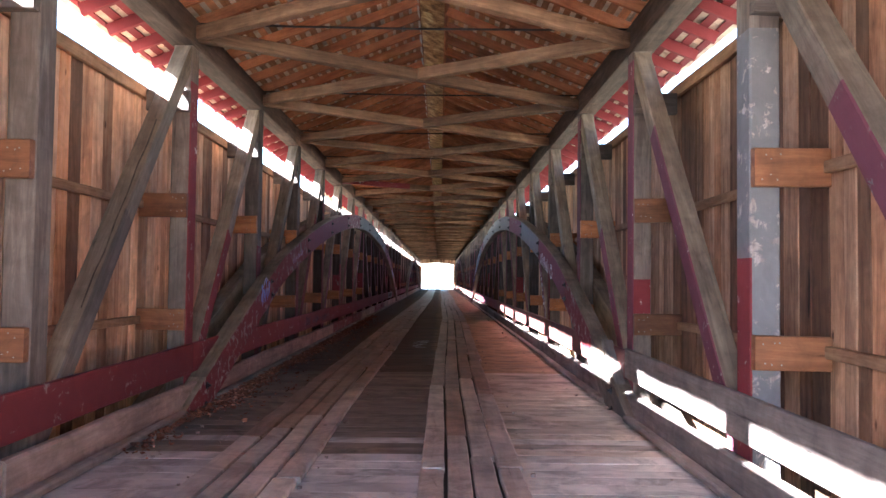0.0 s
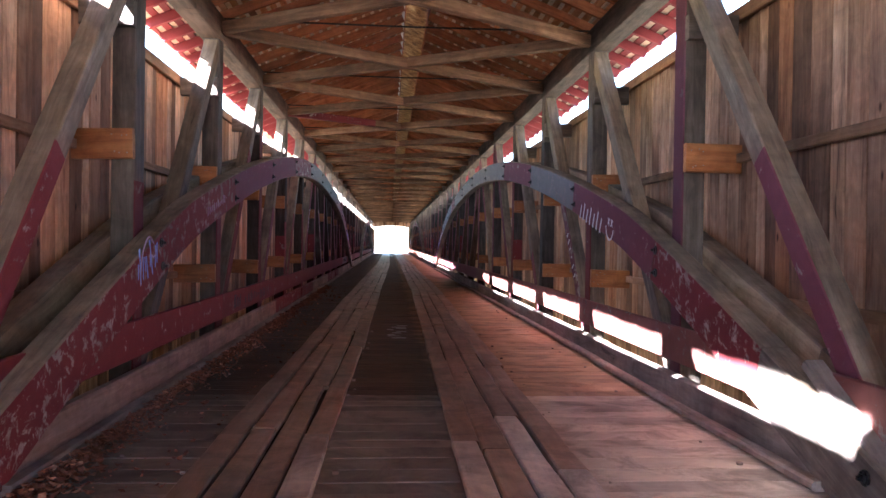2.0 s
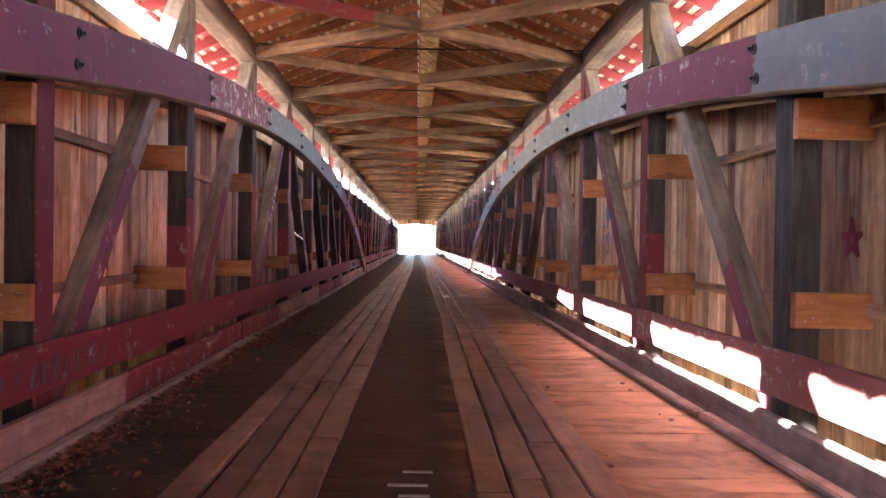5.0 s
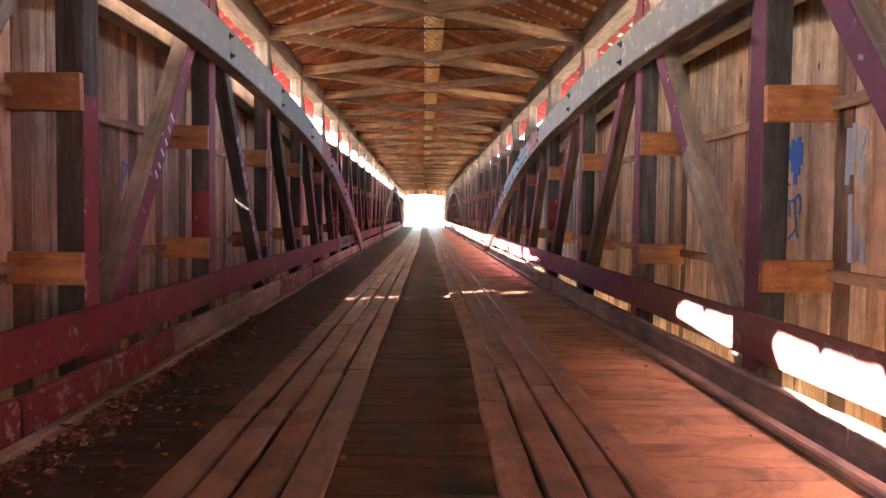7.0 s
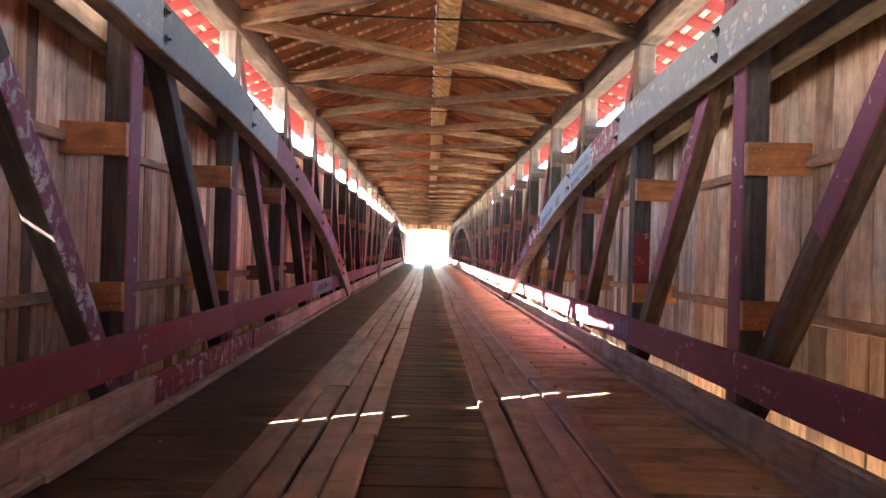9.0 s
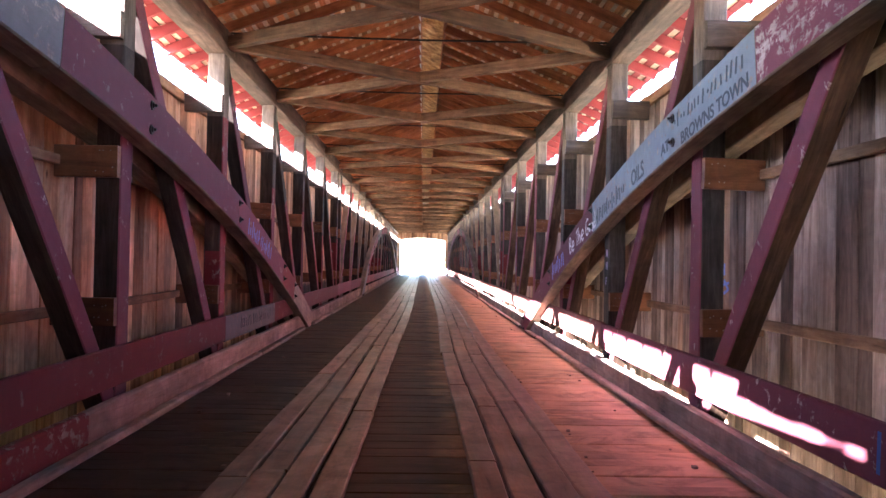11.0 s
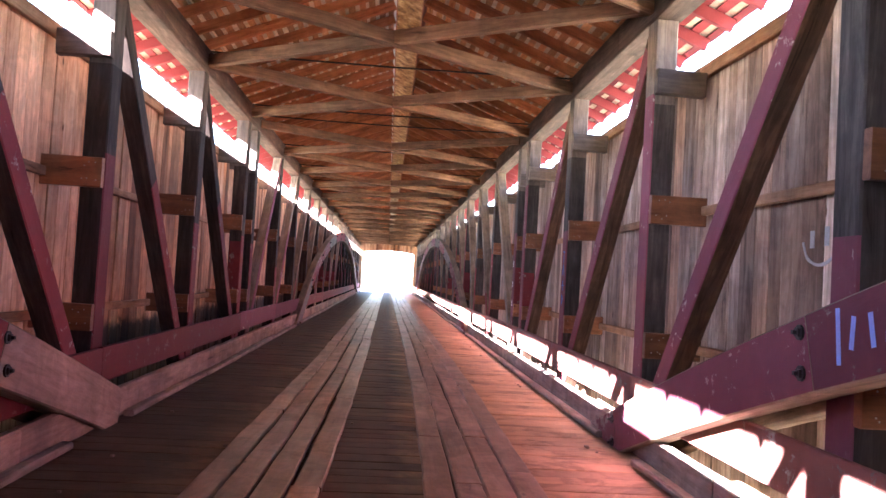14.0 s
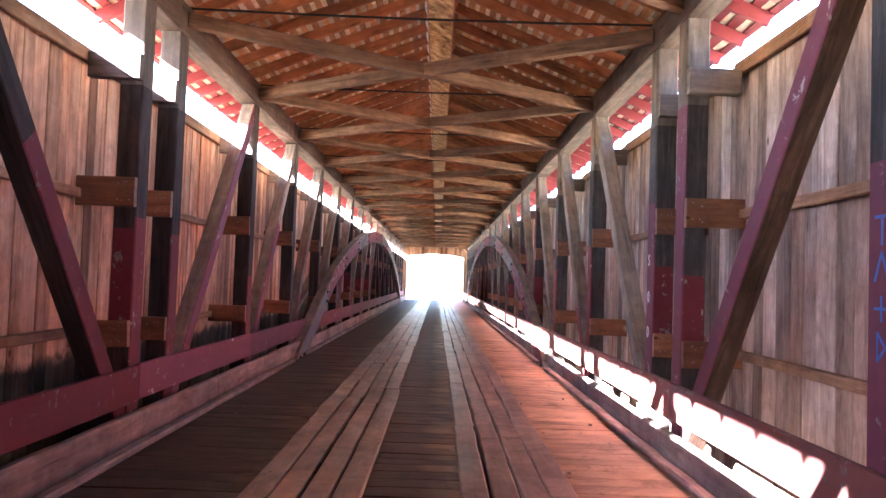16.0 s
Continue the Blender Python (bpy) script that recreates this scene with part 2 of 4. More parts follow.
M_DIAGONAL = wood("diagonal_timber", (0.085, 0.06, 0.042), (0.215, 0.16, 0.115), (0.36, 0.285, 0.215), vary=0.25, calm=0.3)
M_BRACE = wood("brace_timber", (0.06, 0.03, 0.016), (0.205, 0.112, 0.06), (0.36, 0.225, 0.13), vary=0.35, calm=0.2)
M_PLATE = wood("plate_timber", (0.035, 0.021, 0.014), (0.108, 0.067, 0.045), (0.21, 0.14, 0.098), vary=0.25, calm=0.2)
M_OUTER_ARCH = wood("pale_arch_timber", (0.14, 0.095, 0.055), (0.34, 0.25, 0.16), (0.48, 0.37, 0.26), vary=0.2, calm=0.3)
RAFT_TONES = ((0.19, 0.066, 0.026), (0.44, 0.175, 0.074), (0.58, 0.27, 0.13))
M_RAFTER = wood("rafter", *RAFT_TONES, axis=0, vary=0.3)
M_RAFTER_ISL = wood("rafter_joined", *RAFT_TONES, axis=0, island=True, vary=0.3)
M_LATH = wood("lath", (0.27, 0.11, 0.05), (0.58, 0.28, 0.13), (0.72, 0.40, 0.21), axis=1, island=True, vary=0.4)
# lath colour lightened to stand for the glow beside the ridge
M_LATH_GLOW_LIT = wood("glow_lit_lath", (0.34, 0.19, 0.085), (0.68, 0.43, 0.20), (0.8, 0.56, 0.30), axis=1, island=True, vary=0.3)
M_TAIL = wood("red_rafter_tail", *TIMBER, axis=0, island=True, paint=((0.155, 0.021, 0.025), (0.24, 0.044, 0.046)), cover=0.66)
# added translucent sheet; its amber blotches stand for the glow at the ridge
M_RIDGE_GLOW, ridge_nt, ridge_nodes, ridge_links, ridge_bsdf = mat_nodes("amber_ridge_glow")
ridge_bsdf.inputs["Roughness"].default_value = 0.4
ridge_glow, ridge_mix = ridge_nodes.new("ShaderNodeBsdfTranslucent"), ridge_nodes.new("ShaderNodeMixShader")
ridge_spots = tex(ridge_nt, ridge_nodes.new("ShaderNodeTexCoord").outputs["Object"], 5.0, 6.0, 0.75)
ridge_links.new(ramp(ridge_nt, ridge_spots, [(0.38, (0.10, 0.04, 0.012)), (0.51, (0.55, 0.28, 0.09)), (0.62, (0.95, 0.72, 0.38))]), ridge_glow.inputs["Color"])
ridge_links.new(ramp(ridge_nt, ridge_spots, [(0.36, (0.10, 0.045, 0.018)), (0.62, (0.45, 0.26, 0.11))]), ridge_bsdf.inputs["Base Color"])
ridge_mix.inputs[0].default_value = 0.46
ridge_links.new(ridge_bsdf.outputs[0], ridge_mix.inputs[1])
ridge_links.new(ridge_glow.outputs[0], ridge_mix.inputs[2])
ridge_links.new(ridge_mix.outputs[0], ridge_nodes["Material Output"].inputs["Surface"])
M_SHINGLE = wood("shingle_underside", (0.60, 0.47, 0.34), (0.82, 0.68, 0.52), (0.88, 0.77, 0.63), axis=0, island=True, vary=0.3, grain=8)


def plain(name, colour, rough, metal=0.0, noise_scale=30.0, amount=0.35):
    m, nt, nodes, links, bsdf = mat_nodes(name)
    coord = nodes.new("ShaderNodeTexCoord")
    n = tex(nt, coord.outputs["Object"], noise_scale, 6.0, 0.65)
    n2 = tex(nt, coord.outputs["Object"], noise_scale * 0.07, 3.0, 0.6)
    low = [c * (1 - amount) for c in colour]
    high = [min(1, c * (1 + amount)) for c in colour]
    c = mixc(nt, n, low, high)
    c = mixc(nt, 1.0, c, ramp(nt, n2, [(0.3, (0.75, 0.75, 0.75)), (0.7, (1.2, 1.2, 1.2))]), "MULTIPLY")
    links.new(c, bsdf.inputs["Base Color"])
    bsdf.inputs["Roughness"].default_value, bsdf.inputs["Metallic"].default_value = rough, metal
    bump = nodes.new("ShaderNodeBump")
    bump.inputs["Strength"].default_value, bump.inputs["Distance"].default_value = 0.4, 0.01
    links.new(n, bump.inputs["Height"])
    links.new(bump.outputs[0], bsdf.inputs["Normal"])
    return m


M_IRON = plain("dark_iron", (0.035, 0.03, 0.03), 0.55, 0.8, 60)
M_NAIL = plain("bright_nail", (0.30, 0.27, 0.25), 0.45, 0.8, 60)
# unseen ground tones, set to steer light bounced up through the eaves
M_GRASS = plain("dry_grass", (0.46, 0.39, 0.25), 0.95, 0, 6)
M_GROUND_DARK = plain("dark_ground", (0.095, 0.09, 0.05), 0.95, 0, 6)
M_GRAVEL = plain("gravel_road", (0.33, 0.30, 0.26), 0.95, 0, 25)
M_DIRT = plain("packed_dirt", (0.018, 0.014, 0.012), 0.95, 0, 40)
M_STONE = plain("pier_stone", (0.30, 0.27, 0.23), 0.9, 0, 5)


# ---- mesh helpers ----
def mesh_of(name, verts, faces, mats, idx=None):
    me = bpy.data.meshes.new(name)
    me.from_pydata(verts, [], faces)
    for m in mats:
        me.materials.append(m)
    if idx:
        me.polygons.foreach_set("material_index", idx)
    me.update()
    return me


def bar(length, w, d, ch=0.008, cuts=(), pick=None, wobble=0.0, seed=0):
    """Verts, faces, material numbers of a timber along x with chamfered long edges. Sides: 0 +y, 2 +z, 4 -y, 6 -z; odd are chamfers."""
    r = random.Random(seed)
    xs = [0.0] + [c for c in cuts if 0.0 < c < length] + [length]
    a, b, c = w / 2, d / 2, min(ch, w / 4, d / 4)
    ring = [(a, -b + c), (a, b - c), (a - c, b), (-a + c, b), (-a, b - c), (-a, -b + c), (-a + c, -b), (a - c, -b)]
    verts, faces, idx = [], [], []
    for x in xs:
        dy, dz = (r.uniform(-wobble, wobble), r.uniform(-wobble, wobble)) if 0 < x < length else (0, 0)
        verts += [(x, y + dy, z + dz) for y, z in ring]
    for s in range(len(xs) - 1):
        for k in range(8):
            p, q = s * 8 + k, s * 8 + (k + 1) % 8
            faces.append((p, q, q + 8, p + 8))
            idx.append(pick(k, (xs[s] + xs[s + 1]) / 2) if pick else 0)
    n = (len(xs) - 1) * 8
    faces += [tuple(range(7, -1, -1)), tuple(range(n, n + 8))]
    idx += [idx[0], idx[-1]]
    return verts, faces, idx


def frame_of(p0, p1, side):
    """A pose at p0 whose x runs to p1 and whose y leans to side."""
    x = (Vector(p1) - Vector(p0)).normalized()
    z = x.cross(Vector(side)).normalized()
    y = z.cross(x)
    m = Matrix((x, y, z)).transposed().to_4x4()
    m.translation = p0
    return m


def put(name, me, m, parent=None, label=""):
    ob = new(name, me)
    ob.matrix_basis = m
    if parent:
        ob.parent = parent
    if label:
        ob["label"] = label
    return ob


def timber(name, p0, p1, w, d, side, mats, parent=None, label="", cuts=(), pick=None, ch=0.008, wobble=0.0):
    length = (Vector(p1) - Vector(p0)).length
    v, f, i = bar(length, w, d, ch, cuts, pick, wobble, seed=round(p0[1] * 100))
    return put(name, mesh_of(name, v, f, mats if isinstance(mats, (list, tuple)) else [mats], i), frame_of(p0, p1, side), parent, label)


def thing(name, label, category, at=(0, 0, 0), group="", kind=""):
    ob = new(name)
    ob.location = at
    return tagged(ob, label, category, group, kind)


class Pile:
    """Many boxes gathered into one mesh."""
    def __init__(self):
        self.v, self.f, self.i = [], [], []

    def box(self, lo, hi, mat=0):
        n = len(self.v)
        self.v += [(x, y, z) for x in (lo[0], hi[0]) for y in (lo[1], hi[1]) for z in (lo[2], hi[2])]
        self.f += [tuple(n + k for k in q) for q in ((0, 1, 3, 2), (4, 6, 7, 5), (0, 4, 5, 1), (2, 3, 7, 6), (0, 2, 6, 4), (1, 5, 7, 3))]
        self.i += [mat] * 6

    def add(self, v, f, m, mat=0):
        n = len(self.v)
        self.v += [tuple(m @ Vector(p)) for p in v]
        self.f += [tuple(n + k for k in q) for q in f]
        self.i += [mat] * len(f)

    def make(self, name, mats):
        return new(name, mesh_of(name, self.v, self.f, mats, self.i))


# ---- posts of the two spans ----
POSTS = [(1, k, SPAN_1 + PITCH * k) for k in range(-8, 9)] + [(2, k, SPAN_2 + PITCH * k) for k in range(-8, 9)]


ARCH_MID = {1: 28.75, 2: 82.865}


def arch_top(y, span):
    c = ARCH_MID[span]
    steep = 0.08 * max(0.0, c - 15.0 - y)       # the near feet drop more steeply
    swell = 0.18 * math.sin(math.pi * (y - 33.0) / 16.5) if span == 1 and 33.0 < y < 49.5 else 0.0
    return 3.48 - 0.00768 * (y - c) ** 2 - steep + swell


# paint of the posts: (side, span, k) -> height of the coat on the road face, coat there, height on the near face
POST_PAINT = {
    (1, 1, -7): (1.6, "R", 0), (1, 1, -6): (3.9, "P", 1.45), (1, 1, -5): (3.9, "P", 0), (1, 1, -4): (1.9, "R", 0), (1, 1, -1): (3.9, "P", 0),
    (1, 1, 0): (3.9, "P", 0), (1, 1, 1): (3.9, "P", 0), (1, 1, 3): (2.5, "P", 0), (1, 1, 6): (3.3, "P", 0), (1, 1, 7): (2.2, "P", 0), (1, 1, 8): (3.2, "P", 1.65),
    (1, 2, -8): (2.4, "P", 1.75), (-1, 1, -7): (0, "R", 0), (-1, 1, -6): (3.6, "R", 0), (-1, 1, -5): (1.9, "R", 0), (-1, 1, -4): (1.7, "R", 0),
    (-1, 1, -1): (2.2, "R", 0), (-1, 1, 0): (3.9, "P", 1.6), (-1, 1, 1): (3.0, "P", 0), (-1, 1, 3): (2.6, "P", 0), (-1, 1, 6): (2.4, "R", 0),
    (-1, 1, 7): (2.0, "R", 0), (-1, 1, 8): (2.0, "R", 1.9), (-1, 2, -8): (1.9, "R", 0),
}
ARCH_COAT = {
    1: {-7: "t", -6: "w", -5: "P", -4: "g", -3: "P", -2: "g", -1: "g", 0: "g", 1: "g", 2: "v", 3: "s", 4: "P", 5: "P", 6: "v"},
    -1: {-7: "w", -6: "w", -5: "w", -4: "P", -3: "P", -2: "v", -1: "g", 0: "g", 1: "g", 2: "g", 3: "P", 4: "P", 5: "R", 6: "c"},
}
DIAGONAL_PAINT = {
    (1, -8): ("P", 0, 0.62), (-1, -8): ("t", 0, 0.5),
    (1, -7): ("P", 0, 0.74), (1, -6): ("P", 0, 0.52), (1, -5): ("t", 0, 0.5), (1, -4): ("v", 0, 0.55), (1, -3): ("P", 0, 0.3), (1, -2): ("P", 0, 1), (1, -1): ("P", 0.5, 1),
    (1, 0): ("P", 0.4, 1), (1, 1): ("P", 0.3, 1), (1, 2): ("P", 0, 1), (1, 3): ("P", 0, 1), (1, 4): ("P", 0, 1), (1, 5): ("P", 0, 1), (1, 6): ("P", 0, 0.95), (1, 7): ("P", 0, 0.86),
    (-1, -7): ("t", 0, 0.5), (-1, -6): ("R", 0, 0.5), (-1, -5): ("t", 0, 0.5), (-1, -4): ("R", 0, 0.7), (-1, -3): ("P", 0, 0.5), (-1, -2): ("R", 0, 0.5), (-1, -1): ("P", 0, 1),
    (-1, 0): ("v", 0, 0.6), (-1, 1): ("P", 0, 0.4), (-1, 2): ("P", 0, 1), (-1, 3): ("P", 0, 1), (-1, 4): ("P", 0, 0.9), (-1, 5): ("R", 0, 0.62), (-1, 6): ("R", 0, 0.58), (-1, 7): ("R", 0, 0.6),
}
ARCH_DEEP = 0.20
COATS = {"s": M_SIGN, "g": M_GREY, "w": M_WORN, "P": M_PLUM, "v": M_WORNPLUM, "R": M_RED, "t": M_TIMBER, "c": M_CURB_PINK}


def hex_bolt(r, h):
    """A washer with a square nut on it, along +y."""
    v, f = [], []
    for y, rad, n in ((0, r, 10), (0.012, r, 10)):
        v += [(rad * math.cos(6.2832 * k / n), y, rad * math.sin(6.2832 * k / n)) for k in range(n)]
    f += [(k, k + 10, (k + 1) % 10 + 10, (k + 1) % 10) for k in range(10)] + [tuple(range(10, 20))[::-1]]
    s = r * 0.5
    v += [(x, y, z) for y in (0.01, h) for x, z in ((-s, -s), (s, -s), (s, s), (-s, s))]
    f += [(20 + k, 24 + k, 24 + (k + 1) % 4, 20 + (k + 1) % 4) for k in range(4)] + [(27, 26, 25, 24)]
    v += [(x, y, z) for y in (h - 0.01, h + 0.022) for x, z in ((-s / 2, -s / 2), (s / 2, -s / 2), (s / 2, s / 2), (-s / 2, s / 2))]
    f += [(28 + k, 32 + k, 32 + (k + 1) % 4, 28 + (k + 1) % 4) for k in range(4)] + [(35, 34, 33, 32)]
    return v, f


bv, bf = hex_bolt(0.042, 0.026)
BOLT = mesh_of("bolt", bv, bf, [M_IRON])


def arch_piece(y0, y1, span, x0, x1, parent, mat, name):
    v, f, kinds = [], [], []
    n = 6
    for s in range(n + 1):
        y = y0 + 0.004 + (y1 - y0 - 0.008) * s / n
        slope = (arch_top(y + 0.01, span) - arch_top(y - 0.01, span)) / 0.02
        zt = arch_top(y, span)
        h = 0.41
        nrm = Vector((0, -slope, 1)).normalized()
        top, low = Vector((0, y, zt)), Vector((0, y, zt)) - nrm * h
        e = 0.012
        xm = [(x0, -e, 0), (x0 + e, 0, 0), (x1 - e, 0, 0), (x1, -e, 0)]
        for x, dz, _ in xm:
            v.append((x, top.y, top.z + dz))
        for x, dz, _ in reversed(xm):
            v.append((x, low.y, low.z - dz))
    for s in range(n):
        for k in range(8):
            p, q = s * 8 + k, s * 8 + (k + 1) % 8
            f.append((p, p + 8, q + 8, q))
            kinds.append(0 if k in (3, 7) else 1)
    f += [tuple(range(8)), tuple(n * 8 + k for k in range(7, -1, -1))]
    # the grain runs along local x: turn the piece's frame
    ym, zm = (y0 + y1) / 2, arch_top((y0 + y1) / 2, span)
    m = frame_of((0, ym, zm), (0, y1, arch_top(y1, span)), (1, 0, 0))
    inv = m.inverted()
    me = mesh_of(name, [tuple(inv @ Vector(p)) for p in v], f, [mat, M_DIAGONAL], kinds + [1, 1])
    return put(name, me, m, parent)


def drive_nails(block, side, length, high):
    """Sinks six nail heads into the face of a block that looks down the road."""
    old = block.data
    v = [tuple(p.co) for p in old.vertices]
    f = [tuple(p.vertices) for p in old.polygons]
    i = [0] * len(f)
    for kx in (0.06, 0.11, 0.16):
        for ky in (-0.27, 0.27):
            cx, cy = kx + rng.uniform(-0.02, 0.02), ky * high + rng.uniform(-0.02, 0.02)
            n, z0, z1, r = len(v), side * 0.034, side * 0.0375, 0.006
            v += [(cx + r * math.cos(1.0472 * k), cy + r * math.sin(1.0472 * k), z) for z in (z0, z1) for k in range(6)]
            f += [tuple(n + 6 + k for k in range(6))] + [(n + k, n + (k + 1) % 6, n + 6 + (k + 1) % 6, n + 6 + k) for k in range(6)]
            i += [1] * 7
    block.data = mesh_of("block", v, f, [old.materials[0], M_NAIL], i)


def build_truss(side, span):
    c = SPAN_1 if span == 1 else SPAN_2
    truss = thing("arch_truss", "old timber Burr arch truss with red and plum paint and graffiti", "bridge truss", group="trusses of the bridge")
    ys = [c + PITCH * k for k in range(-8, 9)]
    inn, out = side * CLEAR, side * (CLEAR + POST_X)
    mid = (inn + out) / 2
    inward = (-side, 0, 0)
    # chords
    timber("bottom_chord", (mid, ys[0] - 0.7, -0.2), (mid, ys[-1] + 0.55, -0.2), 0.26, 0.36, inward, M_TIMBER, truss)
    # outer chord made wider on the west to hold back light from below
    wide = 0.26 if side < 0 else 0.18
    timber("bottom_chord", (out + side * (0.01 + wide / 2), ys[0] - 0.7, -0.2), (out + side * (0.01 + wide / 2), ys[-1] + 0.55, -0.2), wide, 0.36, inward, M_OLD, truss)
    # posts with the blocks that carry the siding
    for k in range(-8, 9):
        y = ys[k + 8]
        hi, coat, near = POST_PAINT.get((side, span, k), (rng.choice((0, 1.5, 1.8, 2.1, 2.6, 3.2)), rng.choice("RRP"), rng.choice((0, 0, 0, 1.5, 1.7))))
        z0 = -0.3
        def pick(s, x, hi=hi, near=near, z0=z0, coat=coat):
            z = x + z0
            if s in (0, 1, 7) and z < hi:
                return 1
            if s in (2, 6) and z < near and z > (0.95 if near > 0 else 9):
                return 2
            return 3 if z > 3.2 else 0
        cuts = sorted({hi - z0, near - z0, 0.95 - z0, 3.2 - z0})
        p = timber("post", (mid, y, z0), (mid, y, PLATE_Z0), POST_X, POST_Y, inward, [M_GREY if (side, span, k) == (1, 1, -7) else (M_TIMBER if span == 1 and k < -3 else (M_OLD_GREY if side > 0 else M_OLD)), COATS[coat], M_RED, M_TIMBER], truss, cuts=cuts, pick=pick, ch=0.012)
        for zc, h, lab in ((2.212, 0.265, ""), (0.95, 0.235, ""), (3.40 if side > 0 else 3.36, 0.23, "grey")):
            yb = y - POST_Y / 2 - 0.035
            w0 = inn + side * 0.005
            w1 = side * (SIDING - 0.012) if lab == "" else side * (SIDING - 0.07)
            b = timber("block", (w0, yb, zc + rng.uniform(-0.01, 0.01)), (w1, yb, zc + rng.uniform(-0.01, 0.01)), h, 0.07 + (0.03 if lab else 0), (0, 0, 1), M_TIMBER if lab else (M_BLOCK_FRESH if span == 1 and -6 < k < 3 else M_BLOCK), None)
            if not lab:
                drive_nails(b, side, abs(w1 - w0), h)
            b.parent = p
            b.matrix_parent_inverse = p.matrix_basis.inverted()
            b["label"] = "weathered top block" if lab else "fresh orange pine block"
    # diagonals rise towards the middle of the span
    for k in range(-8, 8):
        lo, up = (ys[k + 8], ys[k + 9]) if k < 0 else (ys[k + 9], ys[k + 8])
        if (side, span, k) == (-1, 1, -7):
            lo -= 0.12        # this one stands a little before its post
        coat, pa, pb = DIAGONAL_PAINT.get((side, k) if span == 1 else (0, 0), (rng.choice("tRPw"), 0.0, rng.choice((0.3, 0.45, 0.6, 1.0))))
        whole = math.hypot(PITCH, 3.98)
        # past mid-span the shaded undersides and east bounce light are put into the colour
        d = timber("diagonal", (mid, lo, 0.0), (mid, up, 3.98), POST_X - 0.03, 0.20, inward, [M_DIAGONAL if k < 0 else (M_OLD_BOUNCE if side > 0 else M_OLD), COATS[coat]], truss, cuts=sorted((pa * whole, pb * whole)), pick=lambda s, x, pa=pa * whole, pb=pb * whole: 1 if s in (0, 1, 7) and pa < x < pb else 0, ch=0.01)
    # arches on both faces of the posts
    joints = {k: ys[k + 8] for k in range(-7, 8)}
    joints[-7] += 0.3
    joints[7] -= 1.2
    if span == 1:
        joints[3] = 37.5
        if side > 0:
            joints[-6] = 10.7
        else:
            joints[6], joints[7] = 46.9, 49.2
    for k in range(-7, 7):
        y0, y1 = joints[k], joints[k + 1]
        coat = ARCH_COAT[side][k] if span == 1 else rng.choice("gwPvRt")
        a, b = inn - side * ARCH_DEEP, inn - side * 0.003
        seg = arch_piece(y0, y1, span, min(a, b), max(a, b), truss, COATS[coat], "arch_segment")
        a, b = out + side * 0.19, out + side * 0.003
        arch_piece(y0, y1, span, min(a, b), max(a, b), truss, M_OUTER_ARCH, "outer_arch_segment")
        if k > -7:
            yb = joints[k] if side < 0 and k == 6 and span == 1 else ys[k + 8]
            for dz in (-0.10, -0.31):
                bm = Matrix.Translation((inn - side * ARCH_DEEP, yb + rng.uniform(-0.03, 0.05), arch_top(yb, span) + dz)) @ Matrix.Rotation(side * math.pi / 2, 4, "Z")
                b = put("bolt", BOLT, bm)
                b.parent = seg
                b.matrix_parent_inverse = seg.matrix_basis.inverted()
    return truss


for side in (-1, 1):
    for span in (1, 2):
        build_truss(side, span)

# ---- top plates, two courses of long timbers on the posts ----
for side in (-1, 1):
    plate = thing("top_plate", "long weathered timber plate on the truss posts", "beam", group="top plates", kind="structure")
    y = ENTRY
    while y < EXIT - 0.1:
        y1 = min(y + rng.uniform(6.0, 9.0), EXIT)
        timber("plate_timber", (side * 2.575, y + 0.003, (PLATE_Z0 + PLATE_Z1) / 2 + 0.001), (side * 2.575, y1 - 0.003, (PLATE_Z0 + PLATE_Z1) / 2 + 0.001), 0.27, PLATE_Z1 - PLATE_Z0, (-side, 0, 0), M_PLATE, plate, ch=0.012)
        y = y1

# ---- crossed braces and iron rods overhead ----
ALL_Y = [p[2] for p in POSTS]
for a, b in zip(ALL_Y, ALL_Y[1:]):
    if b - a < 2:
        continue
    cross = thing("cross_brace", "crossed weathered timbers under the roof", "brace", group="overhead cross braces")
    red = abs(a - (SPAN_1 - 2 * PITCH)) < 0.1
    for s, dz in ((1, 0.0), (-1, 0.012)):
        def pick(k, x, red=red, s=s):
            return 1 if red and s == 1 and x < 2.2 else 0
        timber("brace_timber", (-2.45 * s, a, 4.155 + dz), (2.45 * s, b, 4.155 + dz), 0.15, 0.12, (0, 0, 1), [M_BRACE, M_RED], cross, cuts=(2.2,) if red else (), pick=pick, ch=0.01)
for y in ALL_Y:
    v, f = [], []
    n = 6
    for x in (-2.75, -1.4, 0.0, 1.4, 2.75):
        sag = -0.03 * (1 - (x / 2.75) ** 2)
        v += [(x, 0.013 * math.cos(6.2832 * k / n), sag + 0.013 * math.sin(6.2832 * k / n)) for k in range(n)]
    for s in range(4):
        f += [(s * n + k, s * n + (k + 1) % n, (s + 1) * n + (k + 1) % n, (s + 1) * n + k) for k in range(n)]
    rod = new("tie_rod", mesh_of("tie_rod", v, f, [M_IRON]))
    rod.location = (0, y + 0.22, 4.36)
    tagged(rod, "thin dark iron tie rod across the bridge", "tie rod", "tie rods")

# ---- roof: rafters, laths, shingles ----
raft, lath, shingle = Pile(), Pile(), Pile()
cosr = 1 / math.sqrt(1 + SLOPE ** 2)


